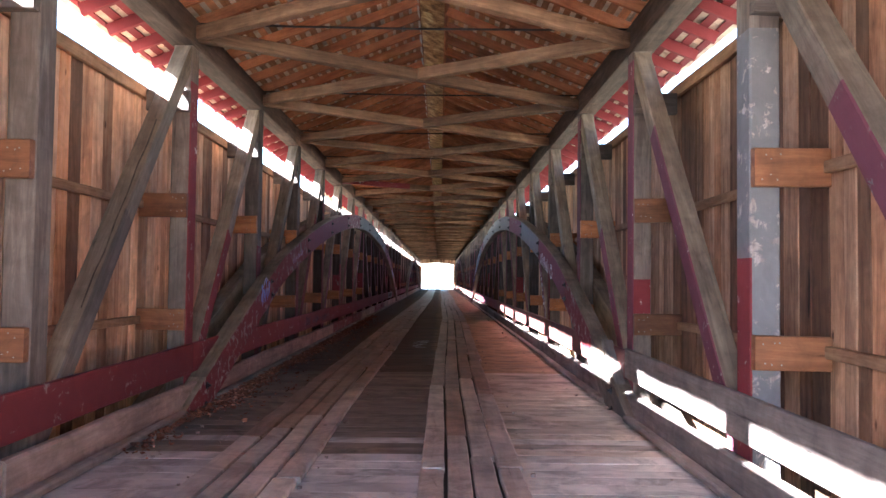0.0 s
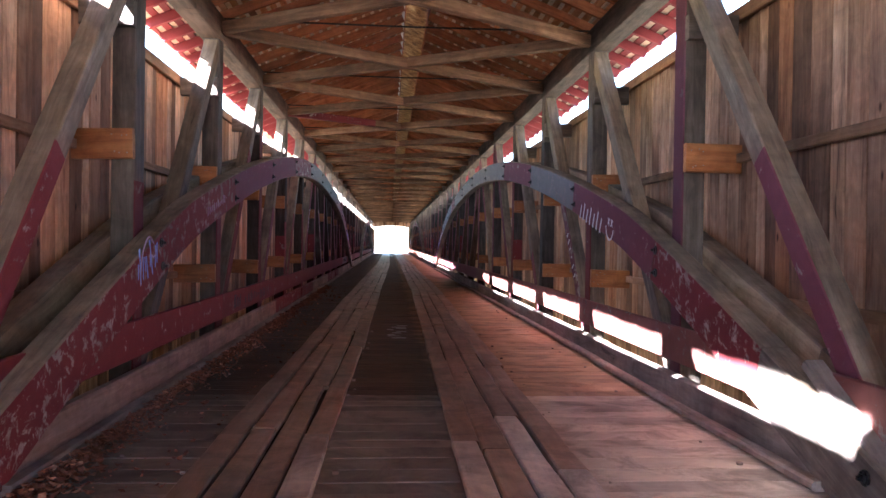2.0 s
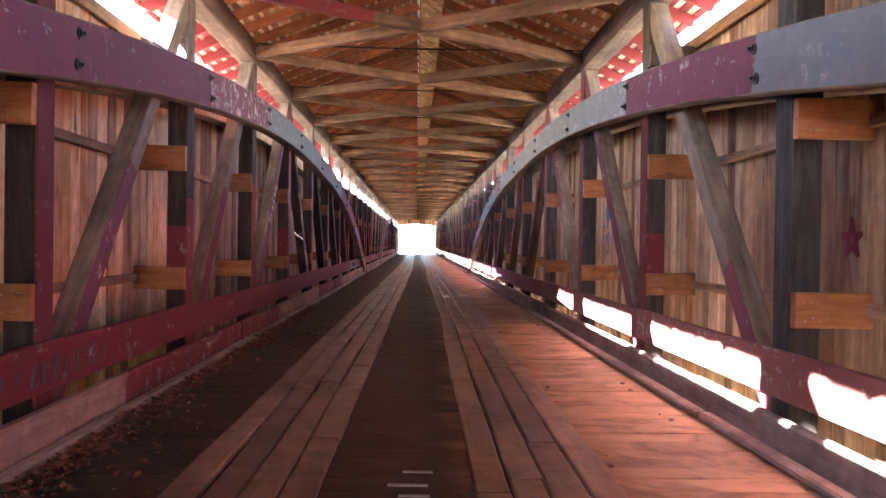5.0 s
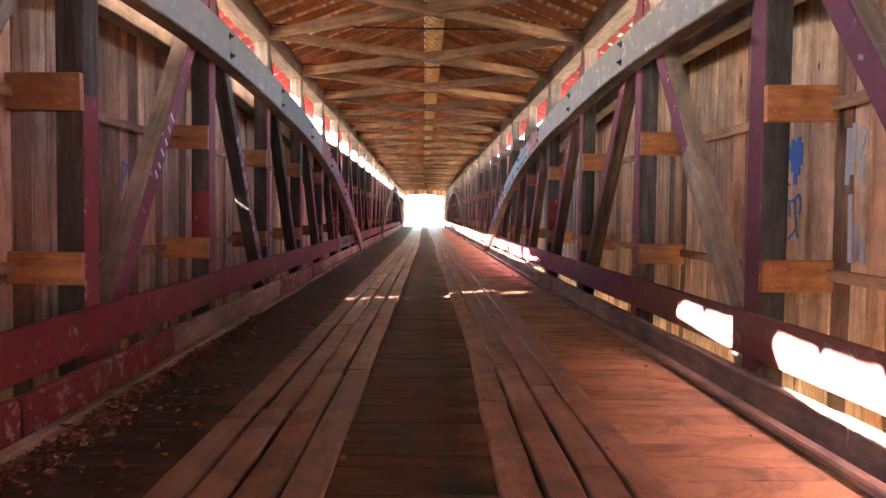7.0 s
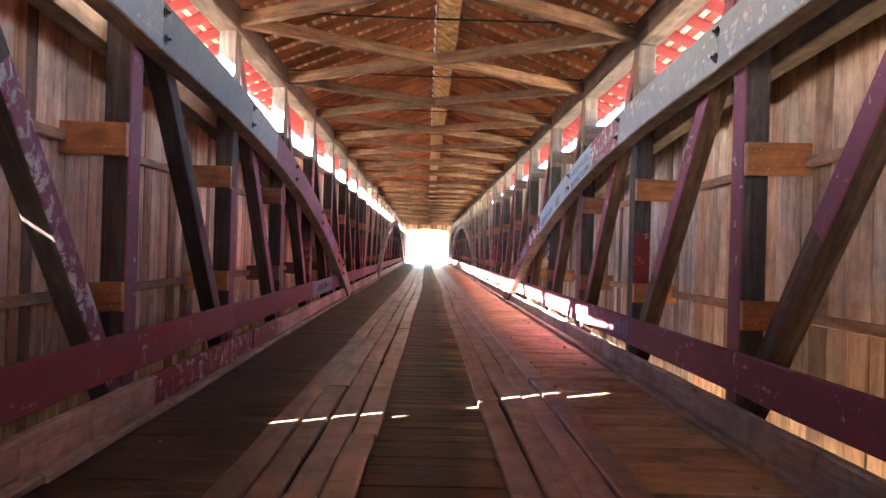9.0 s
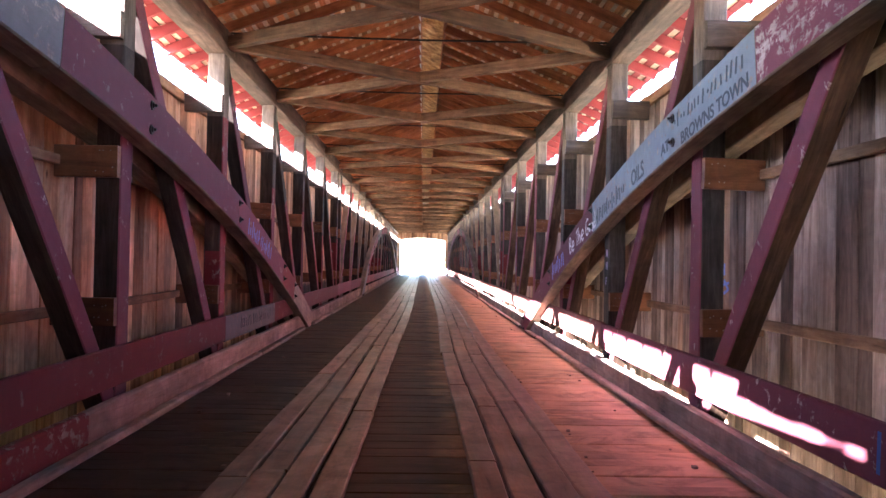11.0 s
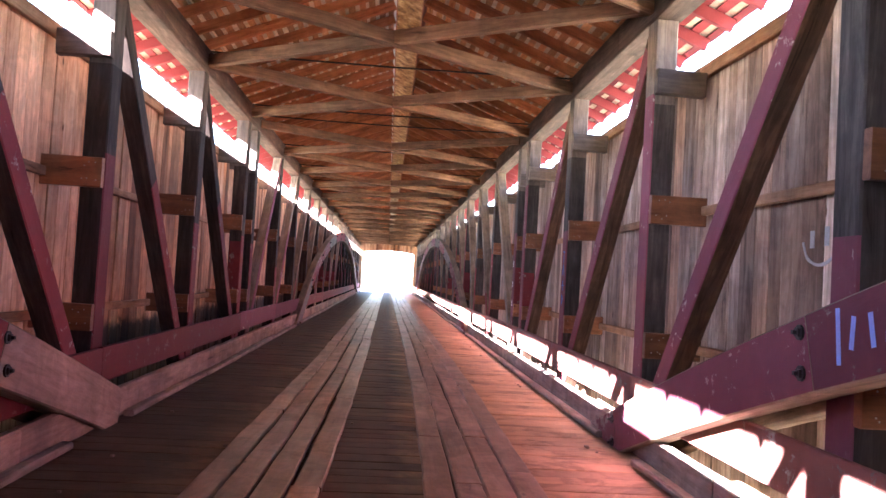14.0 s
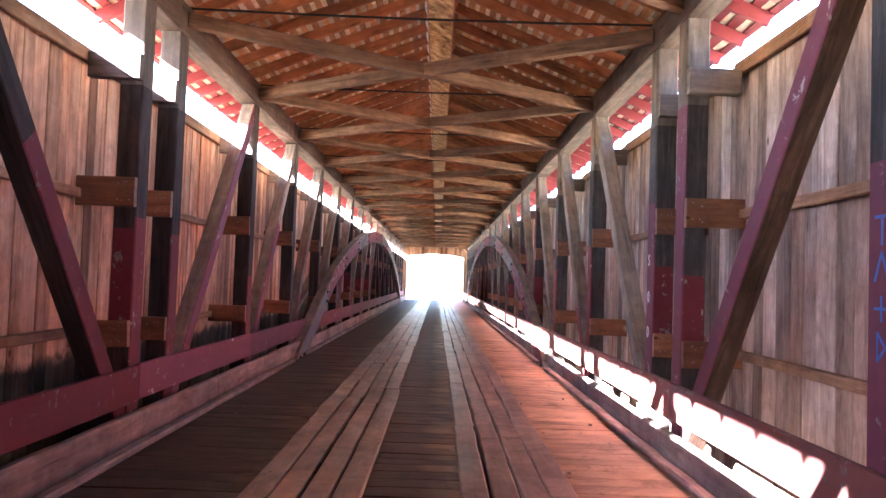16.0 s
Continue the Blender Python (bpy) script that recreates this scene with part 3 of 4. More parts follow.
def roof_frame(side, y):
    """x down the slope from the ridge, y along the bridge, z out of the roof; origin on the rafters' underside."""
    x = Vector((side, 0, -SLOPE)).normalized()
    yv = Vector((0, 1, 0))
    z = x.cross(yv)
    if z.z < 0:
        z = -z
    m = Matrix((x, yv, z)).transposed().to_4x4()
    m.translation = (0, y, RAFTER_LOW)
    return m


DEEP, RUN, OVER = 0.13, EAVE / cosr, (EAVE + 0.13) / cosr
def boxv(lo, hi):
    return [(x, y, z) for x in (lo[0], hi[0]) for y in (lo[1], hi[1]) for z in (lo[2], hi[2])]
BOXF = [(0, 1, 3, 2), (4, 6, 7, 5), (0, 4, 5, 1), (2, 3, 7, 6), (0, 2, 6, 4), (1, 5, 7, 3)]
tail_at = 2.80 / cosr
roof_frame_thing = thing("rafters", "closely spaced brown rafters with red painted tails", "rafters", kind="structure")
rlen = RUN + 0.085
rv, rf, ri = bar(rlen, 0.06, DEEP, 0.006, cuts=(tail_at,), pick=lambda k, x: 1 if x > tail_at else 0)
RAFT = mesh_of("rafter", rv, rf, [M_RAFTER, M_TAIL], ri)
for side in (-1, 1):
    y, count = ENTRY + 0.05, 0
    while y < EXIT:
        m = roof_frame(side, y + rng.uniform(-0.02, 0.02)) @ Matrix.Translation((0.02, 0, DEEP / 2))
        if count < 104:
            put("rafter", RAFT, m, roof_frame_thing)
        else:
            raft.add(boxv((0.0, -0.03, -DEEP / 2), (tail_at, 0.03, DEEP / 2)), BOXF, m, 0)
            raft.add(boxv((tail_at, -0.03, -DEEP / 2), (rlen, 0.03, DEEP / 2)), BOXF, m, 1)
        count += 1
        y += 0.655
    m = roof_frame(side, 0)
    s = 0.012 if side < 0 else 0.40
    while s < OVER - 0.05:
        w = rng.uniform(0.08, 0.1)
        y = ENTRY - 0.1
        while y < EXIT + 0.1:
            y1 = min(y + rng.uniform(2.5, 4.9), EXIT + 0.15)
            lath.add(boxv((s, y + 0.004, DEEP + 0.001), (min(s + w, OVER), y1 - 0.004, DEEP + 0.019)), BOXF, m, 1 if s > tail_at else (2 if side > 0 and s < 0.6 else 0))
            y = y1
        s += w + rng.uniform(0.05, 0.075) + (0.02 if s > tail_at else 0)
    # shingle courses, each tilted a little over the one below
    s = 0.30 if side < 0 else 0.40
    while s < OVER:
        y = ENTRY - 0.12
        while y < EXIT + 0.12:
            w = rng.uniform(0.5, 1.1) if s + 0.26 < OVER else rng.uniform(0.16, 0.5)
            crack = 0.003
            # eave edges lengthened by place to trim the sun patches on the east rail
            longer = 0.05 * max(0.0, 1 - y / 30) + 0.07 * max(0.0, min(1.0, (11 - y) / 4)) + (0.14 if side < 0 and 23.4 < y < 34.1 else 0) + rng.uniform(0, 0.025)
            shingle.add(boxv((s, y, DEEP + 0.026), (OVER + longer if s + 0.26 > OVER else s + 0.255, min(y + w, EXIT + 0.12) - crack, DEEP + 0.04)), BOXF, m, 0)
            y += w
        s += 0.25 if s + 0.5 < OVER or s + 0.26 > OVER else 0.235
far_rafters = raft.make("far_rafters", [M_RAFTER_ISL, M_TAIL])
far_rafters.parent = roof_frame_thing
far_rafters["kind"] = "stuff"
laths = tagged(lath.make("roof_laths", [M_LATH, M_TAIL, M_LATH_GLOW_LIT]), "brown roof laths with gaps between them", "laths", kind="structure")
shingles = tagged(shingle.make("roof", [M_SHINGLE]), "pale wooden shingles over the laths", "roof", kind="structure")
cap = Pile()
cap.add(boxv((-0.16, ENTRY - 0.15, DEEP + 0.044), (0.46, EXIT + 0.15, DEEP + 0.050)), BOXF, roof_frame(-1, 0))
tagged(cap.make("ridge_cap", [M_SHINGLE]), "pale boards that cap the ridge", "roof", kind="structure")
# added amber glow sheets close an open strip just east of the ridge
lining = thing("ridge_glow_lining", "thin amber translucent sheets added under the rafters for the ridge glow", "roof light", kind="structure")
y = ENTRY + 0.1
while y < EXIT - 0.3:
    y1 = min(y + rng.uniform(2.2, 4.2), EXIT - 0.1)
    m = roof_frame(1, 0)
    down = m.to_3x3() @ Vector((1, 0, 0))
    timber("ridge_sheet", m @ Vector((0.19, y + 0.001, -0.006)), m @ Vector((0.19, y1 - 0.001, -0.006)), 0.37, 0.008, down, M_RIDGE_GLOW, lining, ch=0.001)
    # boards added to stop light leaking past the glow sheets
    timber("cheek_board", m @ Vector((-0.006, y + 0.001, 0.088)), m @ Vector((-0.006, y1 - 0.001, 0.088)), 0.03, 0.20, down, M_RAFTER, lining)
    timber("cheek_board", m @ Vector((0.386, y + 0.001, 0.078)), m @ Vector((0.386, y1 - 0.001, 0.078)), 0.02, 0.176, down, M_RAFTER, lining)
    y = y1

# ---- ground, banks, roads, pier ----
gv, gf = [], []
gx = [-900, -300, -100, -40, -20, -10, -4, 0, 4, 10, 20, 40, 100, 300, 900]
gy = [-900, -300, -100, -40, -15, -4, -0.3, 1.2, 5, 9, 16, 30, 50, 70, 88, 100, 105, 110, 111.4, 114, 125, 150, 220, 400, 1200]
for y in gy:
    for x in gx:
        z = -0.12 if (y < -0.2 or y > 111.2) else (-1.6 if y < 1.4 or y > 109.5 else (-4.0 if y < 6 or y > 104 else -6.0))
        gv.append((x, y, z + (noise.noise((x * 0.05, y * 0.05, 1)) * 0.8 if abs(x) > 15 else 0)))
nx = len(gx)
for j in range(len(gy) - 1):
    for i in range(nx - 1):
        gf.append((j * nx + i, j * nx + i + 1, (j + 1) * nx + i + 1, (j + 1) * nx + i))
tagged(new("ground", mesh_of("ground", gv, gf, [M_GRASS, M_GROUND_DARK], [1 if (n % (nx - 1)) < nx // 2 else 0 for n in range(len(gf))])), "unseen banks, dry tan grass east and darker ground west to steer bounced light", "ground", kind="structure")
for y0, y1 in ((-300, ENTRY - 0.02), (EXIT + 0.02, 420)):
    rd = Pile()
    rd.box((-2.9, y0, -0.3), (2.9, y1, -0.005))
    tagged(rd.make("road", [M_GRAVEL]), "pale gravel road outside the bridge", "road", kind="structure")
pier = Pile()
pier.box((-4.2, 55.0, -6.5), (4.2, 57.2, -0.45))
tagged(pier.make("pier", [M_STONE]), "stone pier under the middle of the bridge", "pier", kind="structure")
gpm = mesh_of("guide_post", *bar(1.0, 0.14, 0.14, 0.02)[:2], [M_TIMBER])
for x, y, h in ((-2.6, 116, 1.0), (-0.0, 190, 1.0), (-2.8, 122, 1.0), (2.7, 117, 1.0), (2.8, 124, 1.0)):
    if abs(x) < 1:
        continue
    g = put("guide_post", gpm, frame_of((x, y, -0.1), (x, y, 0.9), (0, 1, 0)))
    tagged(g, "short wooden guide post beside the road", "post", "guide posts")

# ---- portals ----
for y, n in ((ENTRY, 1), (EXIT, 2)):
    gate = Pile()
    t = 0.06
    for sx in (-1, 1):
        for k in range(5):
            xa, xc = sx * (2.25 + 0.2 * k), sx * (2.45 + 0.2 * k)
            gate.box((min(xa, xc), y - t, -0.6), (max(xa, xc), y + t, RAFTER_LOW - SLOPE * (2.35 + 0.2 * k) + 0.08))
    steps = 24
    for k in range(steps):
        x0, x1 = -2.25 + 4.5 * k / steps, -2.25 + 4.5 * (k + 1) / steps
        xm = (x0 + x1) / 2
        low = 3.42 + 0.22 * (1 - (xm / 2.25) ** 2)
        gate.box((x0, y - t, low), (x1, y + t, RAFTER_LOW - SLOPE * abs(xm) + 0.08))
    tagged(gate.make("wall_end_%d" % n, [M_SIDING_ISL]), "boarded portal wall with a low arched opening", "wall", kind="structure")

# ---- girts ----
for side in (-1, 1):
    girt = thing("girts", "rough brown pine girts behind the trusses", "girt", group="girts", kind="structure")
    for z, h in ((2.21, 0.085), (0.95, 0.085), (SIDING_TOP[side] - 0.055, 0.13)):
        y = ENTRY + 0.1
        for yp in ALL_Y + [EXIT - 0.1]:
            if yp - y > 0.4:
                tilt = rng.uniform(-0.015, 0.015)
                timber("girt_board", (side * (SIDING - 0.035), y + 0.01, z - tilt), (side * (SIDING - 0.035), yp - 0.01, z + tilt), 0.06 if z < 3 else 0.055, h, (-side, 0, 0), M_GIRT, girt)
            y = yp

# ---- guard rails and curbs ----
FEET = ((8.75, 9.95), (48.2, 49.35), (62.3, 63.5), (101.8, 103.0))      # where the arches meet the deck
for side in (-1, 1):
    rail = thing("guard_rail", "low board rail nailed to the posts, mostly red paint", "guard rail", group="guard rails")
    zc = 0.51 if side < 0 else 0.505
    ys = [ENTRY + 0.1] + [y for i, y in enumerate(ALL_Y) if i % 2 == 0 and i > 0] + [EXIT - 0.1]
    for a, b in zip(ys, ys[1:]):
        if side > 0:
            mat = M_CURB if a < 9 else (M_PLUM if 26 < a < 36 else M_RAIL_SUNLIT)
        else:
            mat = M_RED if a < 40 or rng.random() < 0.4 else rng.choice((M_WORN, M_PLUM, M_RED))
        bare = side < 0 and 41 < a < 46        # a bare grey stretch, red past it
        if bare:
            mat = [M_RED, M_GREY]
        timber("rail_board", (side * (CLEAR - 0.030), a + 0.003, zc - (0.03 if a < 9 else 0) + rng.uniform(-0.012, 0.012)), (side * (CLEAR - 0.030), b - 0.003, zc + rng.uniform(-0.012, 0.012)), 0.05, 0.325, (-side, 0, 0), mat, rail, cuts=[1.1 * k for k in range(1, 6)], wobble=0.004, pick=(lambda n, at: 1 if at < 3.1 else 0) if bare else None)
    curb = thing("curb", "long weathered curb timbers along the deck edge", "curb", group="curbs")
    face = 2.325 if side < 0 else 2.355
    y = ENTRY + 0.1
    while y < EXIT - 0.1:
        y1 = min(y + rng.uniform(4.0, 6.5), EXIT - 0.05)
        dx = rng.uniform(-0.01, 0.01)
        tall = 0.275 if side < 0 else 0.235
        def painted(n, at, y=y, side=side):
            return 1 if side < 0 and (20.5 < y + at < 27.3 or 33.0 < y + at < 37.9) else 0
        xc = side * (face + 0.0425 + dx)
        timber("curb_timber", (xc, y + 0.004, tall / 2 + 0.002), (xc, y1 - 0.004, tall / 2 + 0.002), 0.085, tall, (-side, 0, 0), [M_CURB_PINK, M_WORN] if side < 0 else M_CURB, curb, cuts=[0.55 * k for k in range(1, 12)], wobble=0.005, pick=painted, ch=0.018)
        y = y1
    # a low strip in front, broken where the arch feet come down to the deck
    y = ENTRY + 0.1
    while y < EXIT - 0.2:
        y1 = min(y + rng.uniform(3.5, 6.0), EXIT - 0.05)
        for lo, hi in FEET:
            if lo - 0.4 < y < hi:
                y = hi
                y1 = max(y1, y + 1.5)
            elif y < lo < y1:
                y1 = lo
        xs = side * (2.245 + rng.uniform(-0.012, 0.012))
        timber("curb_strip", (xs, y + 0.006, 0.034), (xs + rng.uniform(-0.01, 0.01), y1 - 0.006, 0.034), 0.10, 0.06, (-side, 0, 0), M_CURB, curb, cuts=(1.0, 2.0, 3.0), wobble=0.005, ch=0.015)
        y = y1

# ---- deck: planks across, runners along ----
deck = thing("floor", "worn brown plank deck of the bridge", "floor", kind="structure")
deck_rest = Pile()
widths = [0.20, 0.235, 0.26]
dmesh = [[mesh_of("deck_plank", *bar(4.86, w - joint * (0.7, 1.0, 2.4)[j], 0.08, joint * 0.5, cuts=(0.8, 1.6, 2.4, 3.2, 4.0), wobble=0.005, seed=j)[:2], [kind]) for j, w in enumerate(widths)] for kind, joint in ((M_DECK_SKYLIT, 0.005), (M_DECK_HALF_SKYLIT, 0.006), (M_DECK, 0.007))]
y, count = ENTRY, 0
while y < EXIT:
    j = rng.randrange(3)
    m = frame_of((-2.43, y + widths[j] / 2, -0.043 + rng.uniform(-0.003, 0.002)), (2.43, y + widths[j] / 2 + rng.uniform(-0.01, 0.01), -0.043), (0, 1, 0))
    if count < 300:
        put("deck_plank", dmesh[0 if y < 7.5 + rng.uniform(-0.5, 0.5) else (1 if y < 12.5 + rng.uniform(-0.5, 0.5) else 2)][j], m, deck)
    else:
        v, f, _ = bar(4.86, widths[j] - 0.012, 0.08)
        deck_rest.add(v, f, Matrix.Translation((2.43, 0, 0)) @ m)
    y += widths[j]
    count += 1
rest = deck_rest.make("far_deck_planks", [M_DECK_ISL])
rest.parent = deck
rest.location.x = -2.43
rest["kind"] = "stuff"


# unseen dark sheet added below the deck to keep light out of its joints
under = Pile()
under.box((-2.42, ENTRY, -0.16), (2.42, EXIT, -0.09))
tagged(under.make("subfloor", [M_OLD_ISL]), "dark sheet added under the deck planks to block light", "floor", kind="structure")


def ease(y, a, b):
    return min(1.0, max(0.0, (y - a) / (b - a)))


def along(y, stops):
    """A value that runs straight from stop to stop."""
    for (ya, va), (yb, vb) in zip(stops, stops[1:]):
        if y <= yb:
            return va + (vb - va) * ease(y, ya, yb)
    return stops[-1][1]


def west_edge(y):
    return along(y, ((0, -1.38), (12, -1.39), (16, -1.34), (24, -1.32), (29, -1.26), (37, -1.19), (44, -1.13), (54, -1.03), (80, -1.05)))


def east_edge(y):
    return along(y, ((0, 0.18), (11, 0.21), (16, 0.27), (24, 0.37), (29, 0.42), (38, 0.43), (44, 0.38), (54, 0.49), (80, 0.42)))


def lane_width(y):
    return along(y, ((0, 0.189), (9, 0.195), (16, 0.208), (30, 0.211)))


for edge in (west_edge, east_edge):
    track = thing("wheel_track", "lengthwise runner planks laid as a wheel track", "wheel track", group="wheel tracks", kind="structure")
    dirt = Pile()
    y = ENTRY
    while y < EXIT:
        y1 = min(y + 1.0, EXIT)
        dirt.box((edge(y) + 0.03, y, -0.004), (edge(y1) + 3.85 * lane_width(y), y1, 0.005))
        y = y1
    d = dirt.make("packed_dirt", [M_DIRT])
    d.parent = track
    for lane in range(4):
        y = ENTRY + rng.uniform(0.0, 2.0) - 2
        while y < EXIT:
            y1 = y + rng.uniform(3.0, 5.2)
            a, b = max(y, ENTRY), min(y1, EXIT)
            if b - a > 0.3:
                w = lane_width(a) - rng.uniform(0.010, 0.031)
                off = lane_width(a) * (lane + 0.5)
                xa, xb = edge(a) + off + rng.uniform(-0.010, 0.010), edge(b) + off + rng.uniform(-0.010, 0.010)
                timber("runner_plank", (xa, a + 0.006, 0.026 + rng.uniform(-0.005, 0.005)), (xb, b - 0.006, 0.026 + rng.uniform(-0.005, 0.005)), w, 0.05, (1, 0, 0), M_RUNNER_SKYLIT if a < 7 else M_RUNNER, track, cuts=[0.45 * k for k in range(1, 12)], wobble=0.006, ch=0.010)
            y = y1

# ---- siding boards ----
bw = [0.155, 0.18, 0.20, 0.225, 0.25, 0.28]
for side in (-1, 1):
    wall = thing("wall_west" if side < 0 else "wall_east", "upright rough brown siding boards with narrow gaps", "wall", kind="structure")
    kinds = [M_SIDING_BRIGHT_BOUNCE, M_SIDING_BOUNCE, M_SIDING_BRIGHT_BOUNCE, M_SIDING_DARK_FOOT, M_SIDING_DUSKY] if side < 0 else [M_SIDING_PINE, M_SIDING_SKYLIT, M_SIDING, M_SIDING_SKYLIT, M_SIDING_PINE]
    boards = [[mesh_of("siding_board", *bar(4.3, w, 0.026, 0.006, cuts=(1.0, 2.0, 3.0), wobble=0.004, seed=j)[:2], [kind]) for j, w in enumerate(bw)] for kind in kinds]
    battens = Pile()
    rest = Pile()
    y, count = ENTRY + 0.07, 0
    while y < EXIT - 0.1:
        j = rng.randrange(6)
        gap = rng.uniform(0.003, 0.013)
        crack = False
        if side < 0 and y < 30.85 and y + 0.45 > 30.897:
            # a wide crack between two boards lets a blade of sun in
            left = 30.897 - y
            j = min(range(6), key=lambda n: abs(bw[n] - (left if left < 0.3 else left / 2)))
            if left < 0.3:
                y, gap, crack = 30.897 - bw[j], 0.048, True
        x = side * (SIDING + 0.014 + rng.uniform(0, 0.012) * (0 if 30.5 < y < 31.0 else 1))
        top = SIDING_TOP[side] + rng.uniform(-0.03, 0.008)
        m = frame_of((x, y + bw[j] / 2, top - 4.3), (x, y + bw[j] / 2 + rng.uniform(-0.004, 0.004), top), (0, 1, 0))
        if count < 300 and y > 3:
            put("siding_board", boards[3 if y > 48.5 else (1 if y > 35 else (4 if y > 26 else (2 if y < 15 else 0)))][j], m, wall)
            count += 1
        else:
            v, f, _ = bar(4.3, bw[j], 0.026, 0.003)
            rest.add(v, f, m)
        if crack:
            # strip added to hide the lit crack; outer pieces trim the sun's height
            timber("cover_strip", (side * (SIDING - 0.012), 30.87, 1.0), (side * (SIDING - 0.012), 30.87, 3.1), 0.024, 0.12, (1, 0, 0), M_SIDING_BOUNCE, wall)
            for z0, z1 in ((top - 4.3, 1.17), (2.98, top - 0.02)):
                battens.box((side * (SIDING + 0.05), 30.86, z0), (side * (SIDING + 0.03), 30.96, z1))
        else:
            # unseen strip added outside to block sun through the board gap
            yb = y + bw[j] + gap / 2
            xb = side * (SIDING + 0.041)
            battens.box((min(xb, xb + side * 0.02), yb - 0.06, top - 4.3), (max(xb, xb + side * 0.02), yb + 0.06, top - 0.02))
        y += bw[j] + gap
    b = battens.make("outer_battens", [M_BATTEN])
    b.parent = wall
    b["kind"] = "stuff"
    r = rest.make("far_siding_boards", [M_SIDING_ISL])
    r.parent = wall
    r["kind"] = "stuff"

# ---- paint marks on the timbers ----
def coat_mat(name, colour):
    m, nt, nodes, links, bsdf = mat_nodes(name)
    coord = nodes.new("ShaderNodeTexCoord")
    n = tex(nt, coord.outputs["Object"], 45.0, 5.0, 0.7)
    links.new(mixc(nt, n, [c * 0.55 for c in colour], colour), bsdf.inputs["Base Color"])
    bsdf.inputs["Roughness"].default_value = 0.7
    return m


M_WHITE = coat_mat("white_spray", (0.75, 0.73, 0.78))
M_BLUE = coat_mat("blue_spray", (0.05, 0.14, 0.45))
M_PALEBLUE = coat_mat("pale_blue_spray", (0.24, 0.34, 0.85))
M_BLACK = coat_mat("dark_marker", (0.05, 0.06, 0.08))
M_FAINT = coat_mat("faint_white_spray", (0.42, 0.40, 0.41))
M_LILAC = coat_mat("lilac_chalk", (0.45, 0.36, 0.55))
M_CRIMSON = coat_mat("crimson_spray", (0.22, 0.018, 0.032))
# a short board that lies on the foot of the east arch
timber("foot_board", (2.36, 9.0, -0.03), (2.36, 10.25, 0.69), 0.13, 0.07, (-1, 0, 0), M_CURB, bpy.data.objects["arch_truss.002"], "pale short board", ch=0.012)
TRUSS = {(-1, 1): bpy.data.objects["arch_truss"], (1, 1): bpy.data.objects["arch_truss.002"]}
WALLS = {-1: bpy.data.objects["wall_west"], 1: bpy.data.objects["wall_east"]}


def face_frame(side, x, y, z, turn=0.0):
    """On a face that looks at the road: x reads along it, y up, z out of it."""
    right = Vector((0, -side, 0))
    m = Matrix((right, Vector((0, 0, 1)), Vector((-side, 0, 0)))).transposed().to_4x4()
    m.translation = (side * x, y, z)
    return m @ Matrix.Rotation(turn, 4, "Z")


def strokes(side, x, y, z, lines, mat, parent, label, turn=0.0, width=0.02):
    """Flat painted bars on a face; lines = pairs of ends in the face's own metres."""
    v, f = [], []
    for (ax, ay, bx, by) in lines:
        a, b = Vector((ax, ay, 0)), Vector((bx, by, 0))
        u = (b - a).normalized()
        n = Vector((-u.y, u.x, 0)) * width / 2
        a, b = a - u * width * 0.3, b + u * width * 0.3
        k = len(v)
        for zz in (-0.004, 0.0025):
            v += [tuple(p + Vector((0, 0, zz))) for p in (a - n, b - n, b + n, a + n)]
        f += [(k + 4, k + 5, k + 6, k + 7)] + [(k + q, k + (q + 1) % 4, k + 4 + (q + 1) % 4, k + 4 + q) for q in range(4)]
    ob = tagged(put("painted_mark", mesh_of("painted_mark", v, f, [mat]), face_frame(side, x, y, z, turn), parent, label), kind="stuff")
    return ob


def words(text, side, x, y, z, size, mat, parent, label, turn=0.0, spread=1.0):
    c = bpy.data.curves.new("lettering", "FONT")
    c.body, c.size, c.extrude, c.offset = text, size, 0.0025, 0.02 * size
    tmp = bpy.data.objects.new("lettering", c)
    me = bpy.data.meshes.new_from_object(tmp)
    bpy.data.objects.remove(tmp)
    me.materials.clear()
    me.materials.append(mat)
    me.transform(Matrix.Diagonal((spread, 1, 1, 1)))
    return put("lettering", me, face_frame(side, x, y, z, turn), parent, label)


def tilt_at(y):
    return math.atan(0.01536 * (y - ARCH_MID[1]))


FACE = CLEAR - ARCH_DEEP
east, west = TRUSS[(1, 1)], TRUSS[(-1, 1)]
r2 = random.Random(11)


def scrawl(n, length, height):
    """A row of slanting bars, as long and high as the writing."""
    out, x = [], 0.0
    while x < length:
        h = height * r2.uniform(0.5, 1.0)
        out.append((x, r2.uniform(0, height - h), x + r2.uniform(-0.2, 0.5) * h * 0.5, h))
        x += length / n * r2.uniform(0.7, 1.3)
    return out


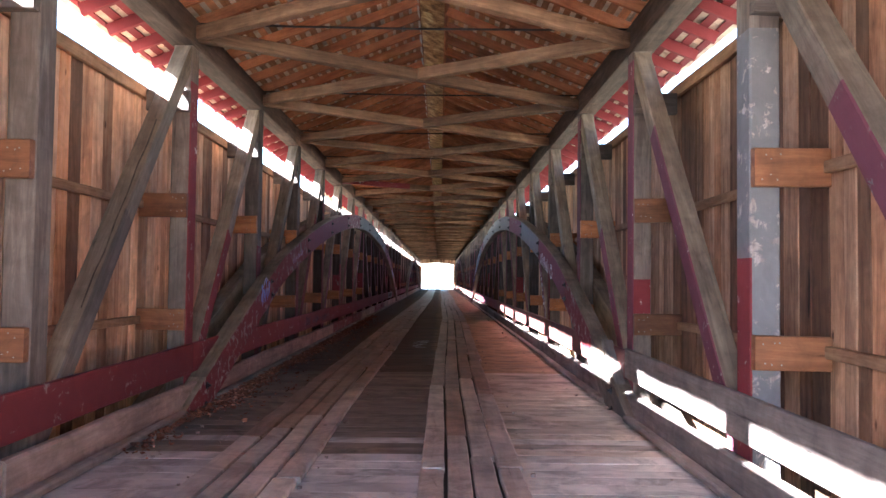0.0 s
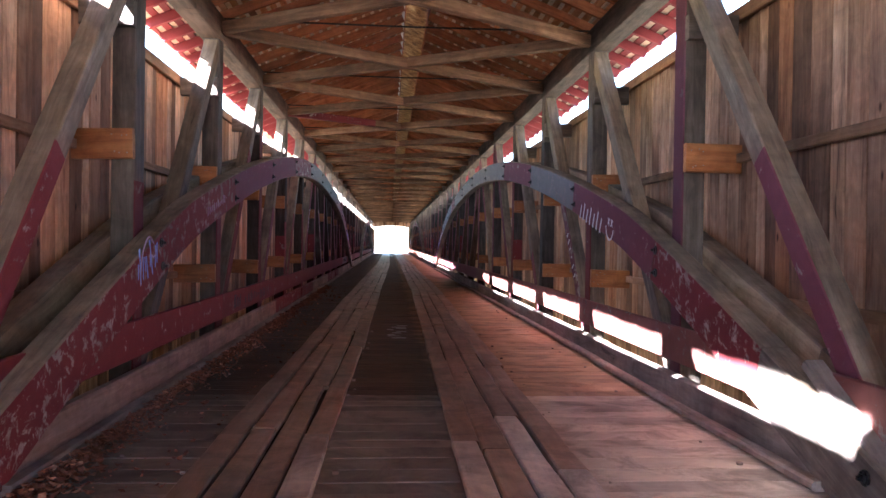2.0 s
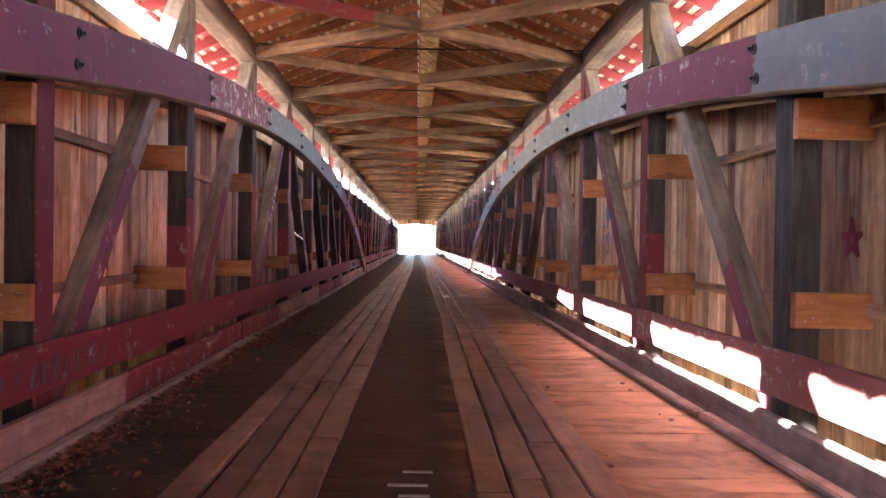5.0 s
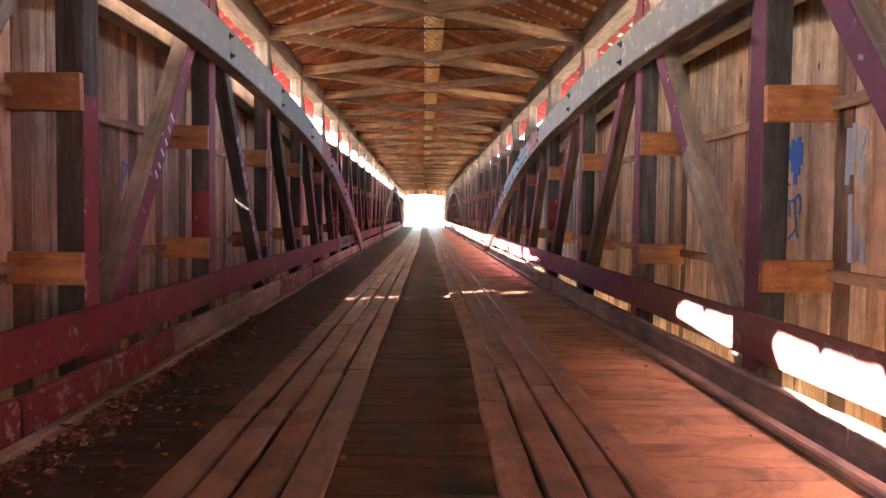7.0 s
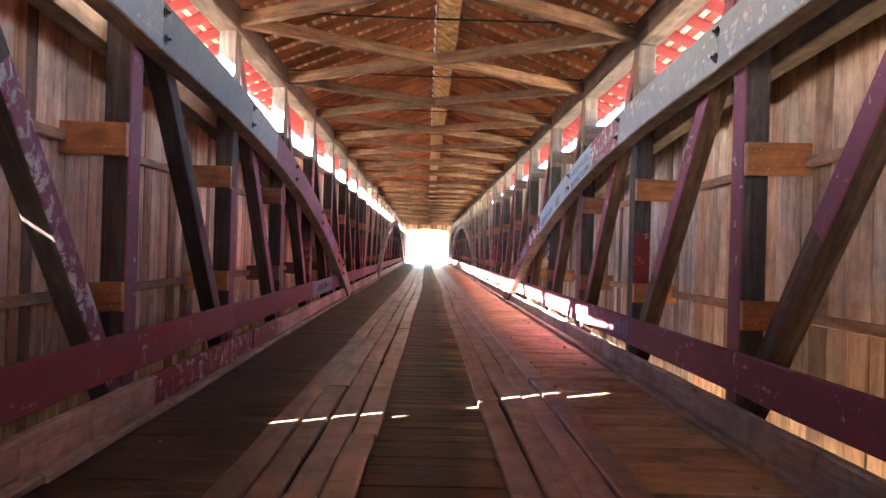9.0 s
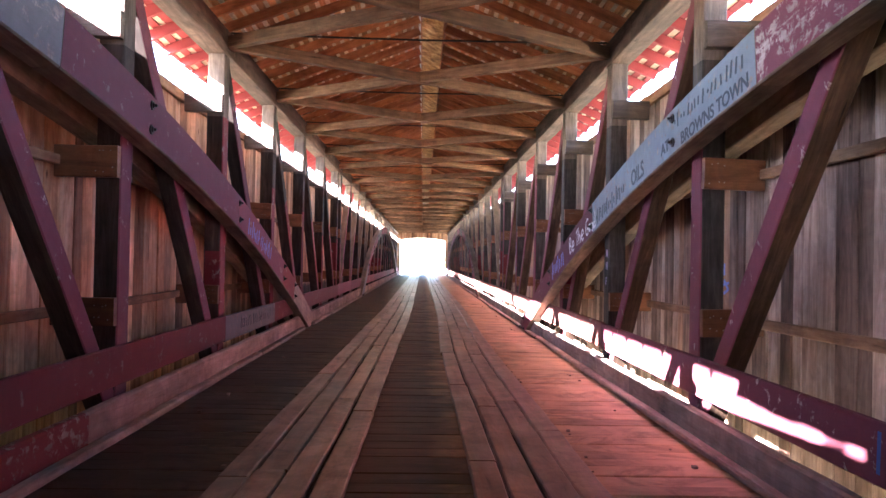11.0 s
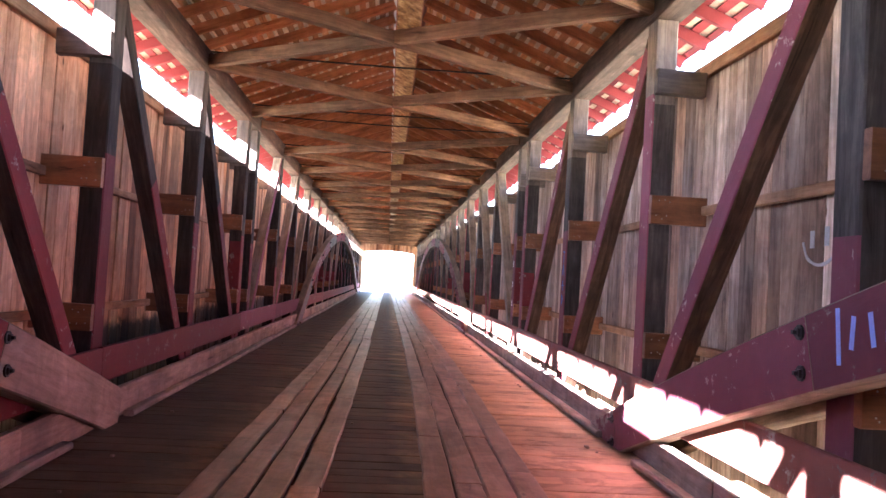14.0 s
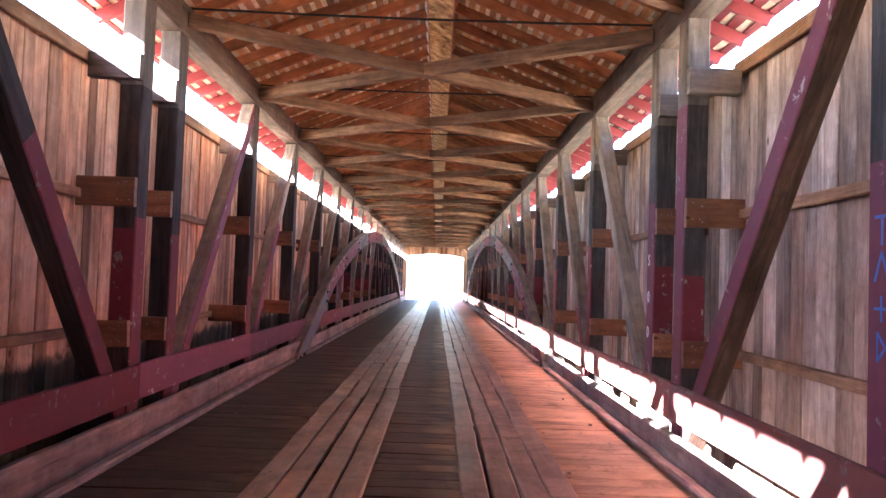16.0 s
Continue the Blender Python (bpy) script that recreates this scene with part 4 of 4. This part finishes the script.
def brush(side, x, y, z, lines, mat, parent, label, turn=0.0, width=0.025):
    """Hand-drawn lines of a spray can on a face; each line is a row of points in the face's own metres."""
    v, f = [], []
    for line in lines:
        pts = [Vector((p[0], p[1], 0)) for p in line]
        fine = []
        for i in range(len(pts) - 1):
            p0, p1, p2, p3 = pts[max(0, i - 1)], pts[i], pts[i + 1], pts[min(len(pts) - 1, i + 2)]
            for k in range(4):
                t = k / 4
                fine.append(0.5 * (2 * p1 + (p2 - p0) * t + (2 * p0 - 5 * p1 + 4 * p2 - p3) * t * t + (3 * p1 - p0 - 3 * p2 + p3) * t ** 3))
        fine.append(pts[-1])
        n0 = len(v)
        for i, p in enumerate(fine):
            d = (fine[min(i + 1, len(fine) - 1)] - fine[max(i - 1, 0)]).normalized()
            half = width / 2 * r2.uniform(0.75, 1.15) * (0.7 if i in (0, len(fine) - 1) else 1.0)
            nrm = Vector((-d.y, d.x, 0)) * half
            for q, zz in ((p + nrm, -0.004), (p + nrm, 0.0025), (p - nrm, 0.0025), (p - nrm, -0.004)):
                v.append((q.x, q.y, zz))
        for i in range(len(fine) - 1):
            k = n0 + 4 * i
            f += [(k + 1, k + 2, k + 6, k + 5), (k, k + 1, k + 5, k + 4), (k + 2, k + 3, k + 7, k + 6)]
        m = n0 + 4 * (len(fine) - 1)
        f += [(n0, n0 + 3, n0 + 2, n0 + 1), (m, m + 1, m + 2, m + 3)]
    return tagged(put("lettering", mesh_of("lettering", v, f, [mat]), face_frame(side, x, y, z, turn), parent, label), kind="stuff")


HAND_B = [[(0.02, 0.0), (0.0, 0.11), (0.0, 0.22)], [(0.0, 0.22), (0.09, 0.22), (0.11, 0.16), (0.02, 0.115), (0.13, 0.09), (0.12, 0.02), (0.02, 0.0)]]
HAND_T = [[(-0.09, 0.20), (0.02, 0.22), (0.10, 0.23)], [(0.0, 0.22), (0.0, 0.11), (-0.02, 0.0)]]
HAND_H = [[(0.01, 0.2), (0.0, 0.1), (0.0, 0.0)], [(0.0, 0.07), (0.06, 0.12), (0.11, 0.09), (0.12, 0.0)]]
HAND_E = [[(0.0, 0.07), (0.12, 0.085), (0.10, 0.14), (0.03, 0.14), (-0.01, 0.07), (0.03, 0.01), (0.13, 0.02)]]
HAND_G = [[(0.16, 0.19), (0.08, 0.22), (0.0, 0.13), (0.02, 0.03), (0.11, 0.01), (0.15, 0.08), (0.07, 0.09)]]


def at_u(letter, u, lift=0.0):
    return [[(p[0] + u, p[1] + lift) for p in line] for line in letter]


brush(1, FACE, 43.92, 1.565, at_u(HAND_B, 0.0) + at_u(HAND_E, 0.21, -0.01), M_WHITE, east, "white sprayed word", 0.19, 0.027)
brush(1, FACE, 43.92, 1.565, at_u(HAND_T, 0.58) + at_u(HAND_H, 0.69) + at_u(HAND_E, 0.88), M_WHITE, east, "white sprayed word", 0.19, 0.026)
brush(1, FACE, 43.92, 1.565, at_u(HAND_G, 1.17), M_WHITE, east, "white sprayed letter", 0.19, 0.027)
HAND_O = [[(0.05, 0.0), (0.0, 0.05), (0.05, 0.10), (0.10, 0.05), (0.05, 0.0), (0.03, 0.04)]]
HAND_D = [[(0.08, 0.08), (0.02, 0.07), (0.02, 0.01), (0.09, 0.03)], [(0.10, 0.22), (0.095, 0.1), (0.11, 0.0)]]
brush(1, FACE, 43.92, 1.565, at_u(HAND_O, 1.36, 0.02) + at_u(HAND_O, 1.50) + at_u(HAND_D, 1.63), M_WHITE, east, "white sprayed letters, smudged", 0.19, 0.026)
strokes(1, FACE, 45.40, 1.16, scrawl(8, 1.1, 0.27), M_PALEBLUE, east, "pale blue sprayed strokes", 0.24, 0.034)
words("BROWNS TOWN", 1, FACE, 38.96, 2.455, 0.150, M_BLACK, east, "dark hand-painted place name", 0.137, 1.2)
strokes(1, FACE, 39.12, 2.625, scrawl(16, 1.45, 0.12), M_BLACK, east, "dark painted strokes", 0.12, 0.026)
words("OILS", 1, FACE, 40.52, 2.245, 0.23, M_BLACK, east, "dark hand-painted word", 0.16, 1.0)
words("AT", 1, FACE, 39.50, 2.425, 0.150, M_BLACK, east, "dark hand-painted word", 0.14, 1.2)
strokes(1, FACE, 42.25, 1.90, scrawl(18, 1.5, 0.2), M_BLACK, east, "dark painted strokes", 0.19, 0.035)
# white scrawl with a smile on the first rise of the arch
t0 = tilt_at(14.9)
strokes(1, FACE, 15.76, 1.77, [(0.165 * k, 0.0, 0.165 * k + 0.05, 0.2 if k % 2 else 0.15) for k in range(7)], M_WHITE, east, "white sprayed strokes", t0, 0.036)
brush(1, FACE, 14.52, 1.53, [[(0.05, 0.20), (0.12, 0.12)], [(0.05, 0.12), (0.12, 0.20)], [(0.17, 0.20), (0.24, 0.12)], [(0.17, 0.12), (0.24, 0.20)], [(-0.02, 0.10), (0.03, 0.01), (0.13, -0.04), (0.24, 0.0), (0.29, 0.10)]], M_WHITE, east, "white sprayed smile with crossed eyes", t0, 0.021)
strokes(-1, FACE, 42.95, 1.74, scrawl(16, 1.65, 0.24), M_PALEBLUE, west, "pale blue sprayed strokes", -tilt_at(43.6), 0.022)
strokes(-1, FACE, 14.6, 1.66, scrawl(12, 1.0, 0.10), M_LILAC, west, "faint lilac strokes", -tilt_at(14.6), 0.014)
strokes(-1, FACE, 12.2, 1.0, scrawl(8, 0.55, 0.30), M_PALEBLUE, west, "pale blue smeared strokes", -tilt_at(12.4), 0.02)
strokes(-1, CLEAR - 0.055, 43.3, 0.44, scrawl(18, 2.3, 0.17), M_BLACK, west, "dark marker strokes on the rail", 0, 0.014)
# letters down the posts
for y, z, ch in ((42.40, 1.52, "M"), (42.40, 1.36, "M"), (42.40, 1.16, "F")):
    words(ch, 1, CLEAR, y + 0.07, z, 0.14, M_LILAC, east, "lilac chalk letter")
for z, ch in ((1.76, "S"), (1.38, "0"), (1.02, "0")):
    words(ch, 1, CLEAR, 56.62, z, 0.16, M_WHITE, bpy.data.objects["arch_truss.003"], "white chalk letter")
strokes(1, CLEAR, 52.36, 1.2, [(0, 0.72, 0.12, 0.72), (0.06, 0.72, 0.06, 0.58), (0, 0.40, 0.06, 0.54), (0.06, 0.54, 0.12, 0.40), (0.0, 0.26, 0.12, 0.26), (0.06, 0.20, 0.06, 0.32), (0.03, 0.0, 0.03, 0.14), (0.03, 0.14, 0.1, 0.07), (0.1, 0.07, 0.03, 0.0)], M_BLUE, east, "blue chalk strokes", 0, 0.016)
# marks on the siding
XS = SIDING - 0.006
strokes(1, XS, 26.56, 1.62, [(0.02, 0.24, 0.02, 0.32), (0.065, 0.15, 0.06, 0.38), (0.11, 0.04, 0.11, 0.36), (0.155, 0.12, 0.16, 0.39), (0.20, 0.2, 0.205, 0.34)], M_BLUE, WALLS[1], "solid blue sprayed heart", 0, 0.055)
brush(1, XS, 26.56, 1.24, [[(0.0, 0.27), (0.1, 0.28), (0.19, 0.32), (0.22, 0.22), (0.2, 0.17)], [(0.03, 0.27), (0.04, 0.14)], [(0.12, 0.29), (0.14, 0.14), (0.15, 0.05), (0.02, -0.04)], [(0.15, 0.05), (0.19, -0.03)], [(0.0, 0.42), (0.03, 0.40)]], M_BLUE, WALLS[1], "blue sprayed marks", 0, 0.022)
strokes(-1, XS, 27.95, 1.55, [(0.0, 0.0, 0.03, 0.3), (0.03, 0.3, 0.16, 0.26), (0.16, 0.26, 0.04, 0.14), (0.22, 0.28, 0.27, 0.1), (0.27, 0.1, 0.36, 0.32)], M_BLUE, WALLS[-1], "dark blue sprayed marks", 0, 0.022)
strokes(1, XS, 39.95, 1.15, [(0.0, 0.28, 0.05, 0.14), (0.1, 0.3, 0.1, 0.2), (0.05, 0.1, 0.2, 0.12), (0.0, 0.02, 0.08, 0.1), (0.1, 0.02, 0.2, 0.06), (0.2, 0.06, 0.1, 0.14)], M_PALEBLUE, WALLS[1], "pale blue sprayed marks", 0, 0.025)
heart = [(0.15, 0.0, 0.0, 0.28), (0.0, 0.28, 0.06, 0.42), (0.06, 0.42, 0.15, 0.34), (0.15, 0.34, 0.25, 0.42), (0.25, 0.42, 0.30, 0.28), (0.30, 0.28, 0.15, 0.0)]
strokes(1, XS, 18.08, 1.36, heart, M_CRIMSON, WALLS[1], "crimson sprayed heart", 0, 0.038)
strokes(1, XS, 17.62, 1.12, [(0.02, 0.7, 0.16, 0.55), (0.16, 0.55, 0.03, 0.42), (0.03, 0.42, 0.18, 0.3), (0.0, 0.2, 0.06, 0.02), (0.06, 0.02, 0.12, 0.16), (0.12, 0.16, 0.2, 0.0)], M_CRIMSON, WALLS[1], "crimson sprayed strokes", 0, 0.038)
strokes(1, XS, 19.62, 1.32, [(0.0, 0.14, 0.24, 0.14), (0.24, 0.14, 0.05, 0.0), (0.05, 0.0, 0.12, 0.24), (0.12, 0.24, 0.2, 0.0), (0.2, 0.0, 0.0, 0.14)], M_CRIMSON, WALLS[1], "crimson sprayed star", 0, 0.038)
strokes(1, XS, 19.05, 1.1, [(0.0, 0.1, 0.06, 0.32), (0.06, 0.32, 0.13, 0.08), (0.13, 0.08, 0.2, 0.3), (0.2, 0.3, 0.28, 0.05)], M_CRIMSON, WALLS[1], "crimson sprayed strokes", 0, 0.038)
strokes(1, XS, 47.12, 1.70, [(0.12, 0.22, 0.12, 0.13), (0.30, 0.24, 0.30, 0.14)], M_FAINT, WALLS[1], "faint white sprayed eyes", 0, 0.05)
brush(1, XS, 47.12, 1.70, [[(0.0, 0.16), (0.06, 0.05), (0.18, 0.0), (0.30, 0.01), (0.42, 0.07)]], M_FAINT, WALLS[1], "faint white sprayed smile", 0, 0.022)
strokes(1, XS, 25.72, 1.08, [(0.06, 0.55, 0.07, 0.92), (0.12, 0.62, 0.14, 0.95), (0.2, 0.74, 0.27, 0.9), (0.24, 0.58, 0.26, 0.72), (0.13, 0.0, 0.11, 0.45), (0.2, 0.02, 0.2, 0.24), (0.29, 0.0, 0.28, 0.16)], M_FAINT, WALLS[1], "thin white wash running down the boards", 0, 0.055)
# a raised dark sliver stands for the shade inside a long drying crack
crack = brush(-1, CLEAR + 0.012, 6.9, 1.17, [[(0.0, 0.0), (0.21, 0.27), (0.40, 0.46), (0.62, 0.75), (0.83, 0.98), (1.05, 1.27), (1.27, 1.5), (1.5, 1.79)]], M_OLD, west, "dark sliver for the shade in a long drying crack", 0, 0.011)
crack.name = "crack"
strokes(1, CLEAR + 0.012, 16.86, 0.98, scrawl(5, 0.85, 0.10), M_WHITE, east, "white sprayed strokes", radians(129.6), 0.024)
strokes(-1, CLEAR + 0.012, 27.43, 1.67, scrawl(5, 0.9, 0.10), M_WHITE, west, "white sprayed strokes", radians(50.4), 0.03)
strokes(-1, CLEAR - 0.055, 16.95, 0.43, scrawl(4, 0.42, 0.18), M_BLACK, west, "dark marker strokes on the rail", 0, 0.03)
strokes(-1, CLEAR - 0.055, 17.8, 0.42, scrawl(15, 2.5, 0.18), M_BLACK, west, "dark marker strokes on the rail", 0, 0.03)
strokes(-1, CLEAR - 0.055, 24.2, 0.50, scrawl(4, 0.28, 0.12), M_FAINT, west, "faint white strokes on the rail", 0, 0.014)
strokes(1, CLEAR - 0.055, 36.28, 0.40, scrawl(5, 0.62, 0.24), M_BLUE, east, "blue sprayed strokes on the rail", 0, 0.032)
brush(-1, FACE, 12.24, 1.0, [[(0.0, 0.0), (0.06, 0.18), (0.18, 0.30), (0.32, 0.34), (0.42, 0.26)], [(0.30, 0.20), (0.40, 0.14), (0.48, 0.18)]], M_LILAC, west, "lilac sprayed curl", 0.25, 0.018)

chalk_v, chalk_f = [], []
for k in range(9):
    x, y, long = r2.uniform(-0.27, -0.08), 17.1 + 0.21 * k + r2.uniform(-0.04, 0.04), r2.uniform(0.08, 0.24)
    n = len(chalk_v)
    chalk_v += [(x, y - 0.012, 0.004), (x + long, y - 0.02, 0.004), (x + long, y + 0.012, 0.004), (x, y + 0.02, 0.004)]
    chalk_v += [(p[0], p[1], -0.012) for p in chalk_v[n:n + 4]]
    chalk_f += [(n, n + 1, n + 2, n + 3)] + [(n + q, n + 4 + q, n + 4 + (q + 1) % 4, n + (q + 1) % 4) for q in range(4)]
tagged(put("painted_mark", mesh_of("painted_mark", chalk_v, chalk_f, [M_FAINT]), Matrix.Identity(4), deck, "worn pale chalk strokes on the planks"), kind="stuff")

# ---- fallen leaves along the west curb ----
M_LEAF = wood("dry_leaf", (0.07, 0.026, 0.017), (0.22, 0.085, 0.05), (0.42, 0.23, 0.14), island=True, tints=[(0.0, (0.5, 0.45, 0.45)), (0.8, (1.2, 1.1, 1.05)), (0.9, (2.0, 2.2, 2.4)), (1.0, (2.6, 3.0, 3.4))], grain=30)
lv, lf = [], []
rl = random.Random(5)
for n in range(7000):
    y = rl.choice((rl.gauss(15, 2.6), rl.gauss(18.5, 2.0), rl.gauss(25.2, 1.8), rl.uniform(7, 30), rl.uniform(7, 30), rl.gauss(10.5, 1.0)))
    if y < 5.5 or y > 48:
        continue
    swell = 0.5 + 0.5 * math.sin(y * 2.1) * math.sin(y * 0.77 + 1)
    x = -2.17 + abs(rl.gauss(0, 0.05 + 0.10 * swell)) + (0.0 if rl.random() < 0.94 else rl.uniform(0, 0.7))
    s = rl.uniform(0.009, 0.026) if rl.random() < 0.85 else rl.uniform(0.026, 0.045)
    a = rl.uniform(0, 6.28)
    lift = rl.uniform(0, 0.05) * max(0.0, 1 - (x + 2.17) / 0.2)
    m = Matrix.Translation((x, y, 0.006 + lift)) @ Matrix.Rotation(a, 4, "Z") @ Matrix.Rotation(rl.uniform(-0.9, 0.9), 4, "X") @ Matrix.Rotation(rl.uniform(-0.4, 0.4), 4, "Y")
    k = len(lv)
    curl = rl.uniform(0.3, 1.0) * s
    for p in ((-s, 0, curl), (-0.35 * s, -0.62 * s, curl * 0.6), (0.45 * s, -0.4 * s, curl * 0.5), (1.1 * s, 0, curl * 0.9), (0.3 * s, 0.5 * s, curl * 0.6), (-0.4 * s, 0.55 * s, curl * 0.5), (0.05 * s, 0, 0)):
        lv.append(tuple(m @ Vector(p)))
    lf += [(k + q, k + (q + 1) % 6, k + 6) for q in range(6)]
leaves = new("leaf_litter", mesh_of("leaf_litter", lv, lf, [M_LEAF]))
tagged(leaves, "dry brown fallen leaves along the curb", "leaves", kind="stuff")
bits = Pile()
for n in range(260):
    y = rl.uniform(5, 62)
    x = rl.choice((west_edge(y) + 0.84, west_edge(y) - 0.02, -1.9, 2.0, east_edge(y) + 0.88)) + rl.gauss(0, 0.03)
    s = rl.uniform(0.006, 0.018)
    bits.box((x - s, y - s * rl.uniform(0.5, 1.5), 0.0), (x + s, y + s, s * 1.1))
crumbs = bits.make("litter_crumbs", [M_CURB])
tagged(crumbs, "pale wood chips and crumbs on the deck", "debris", kind="stuff")
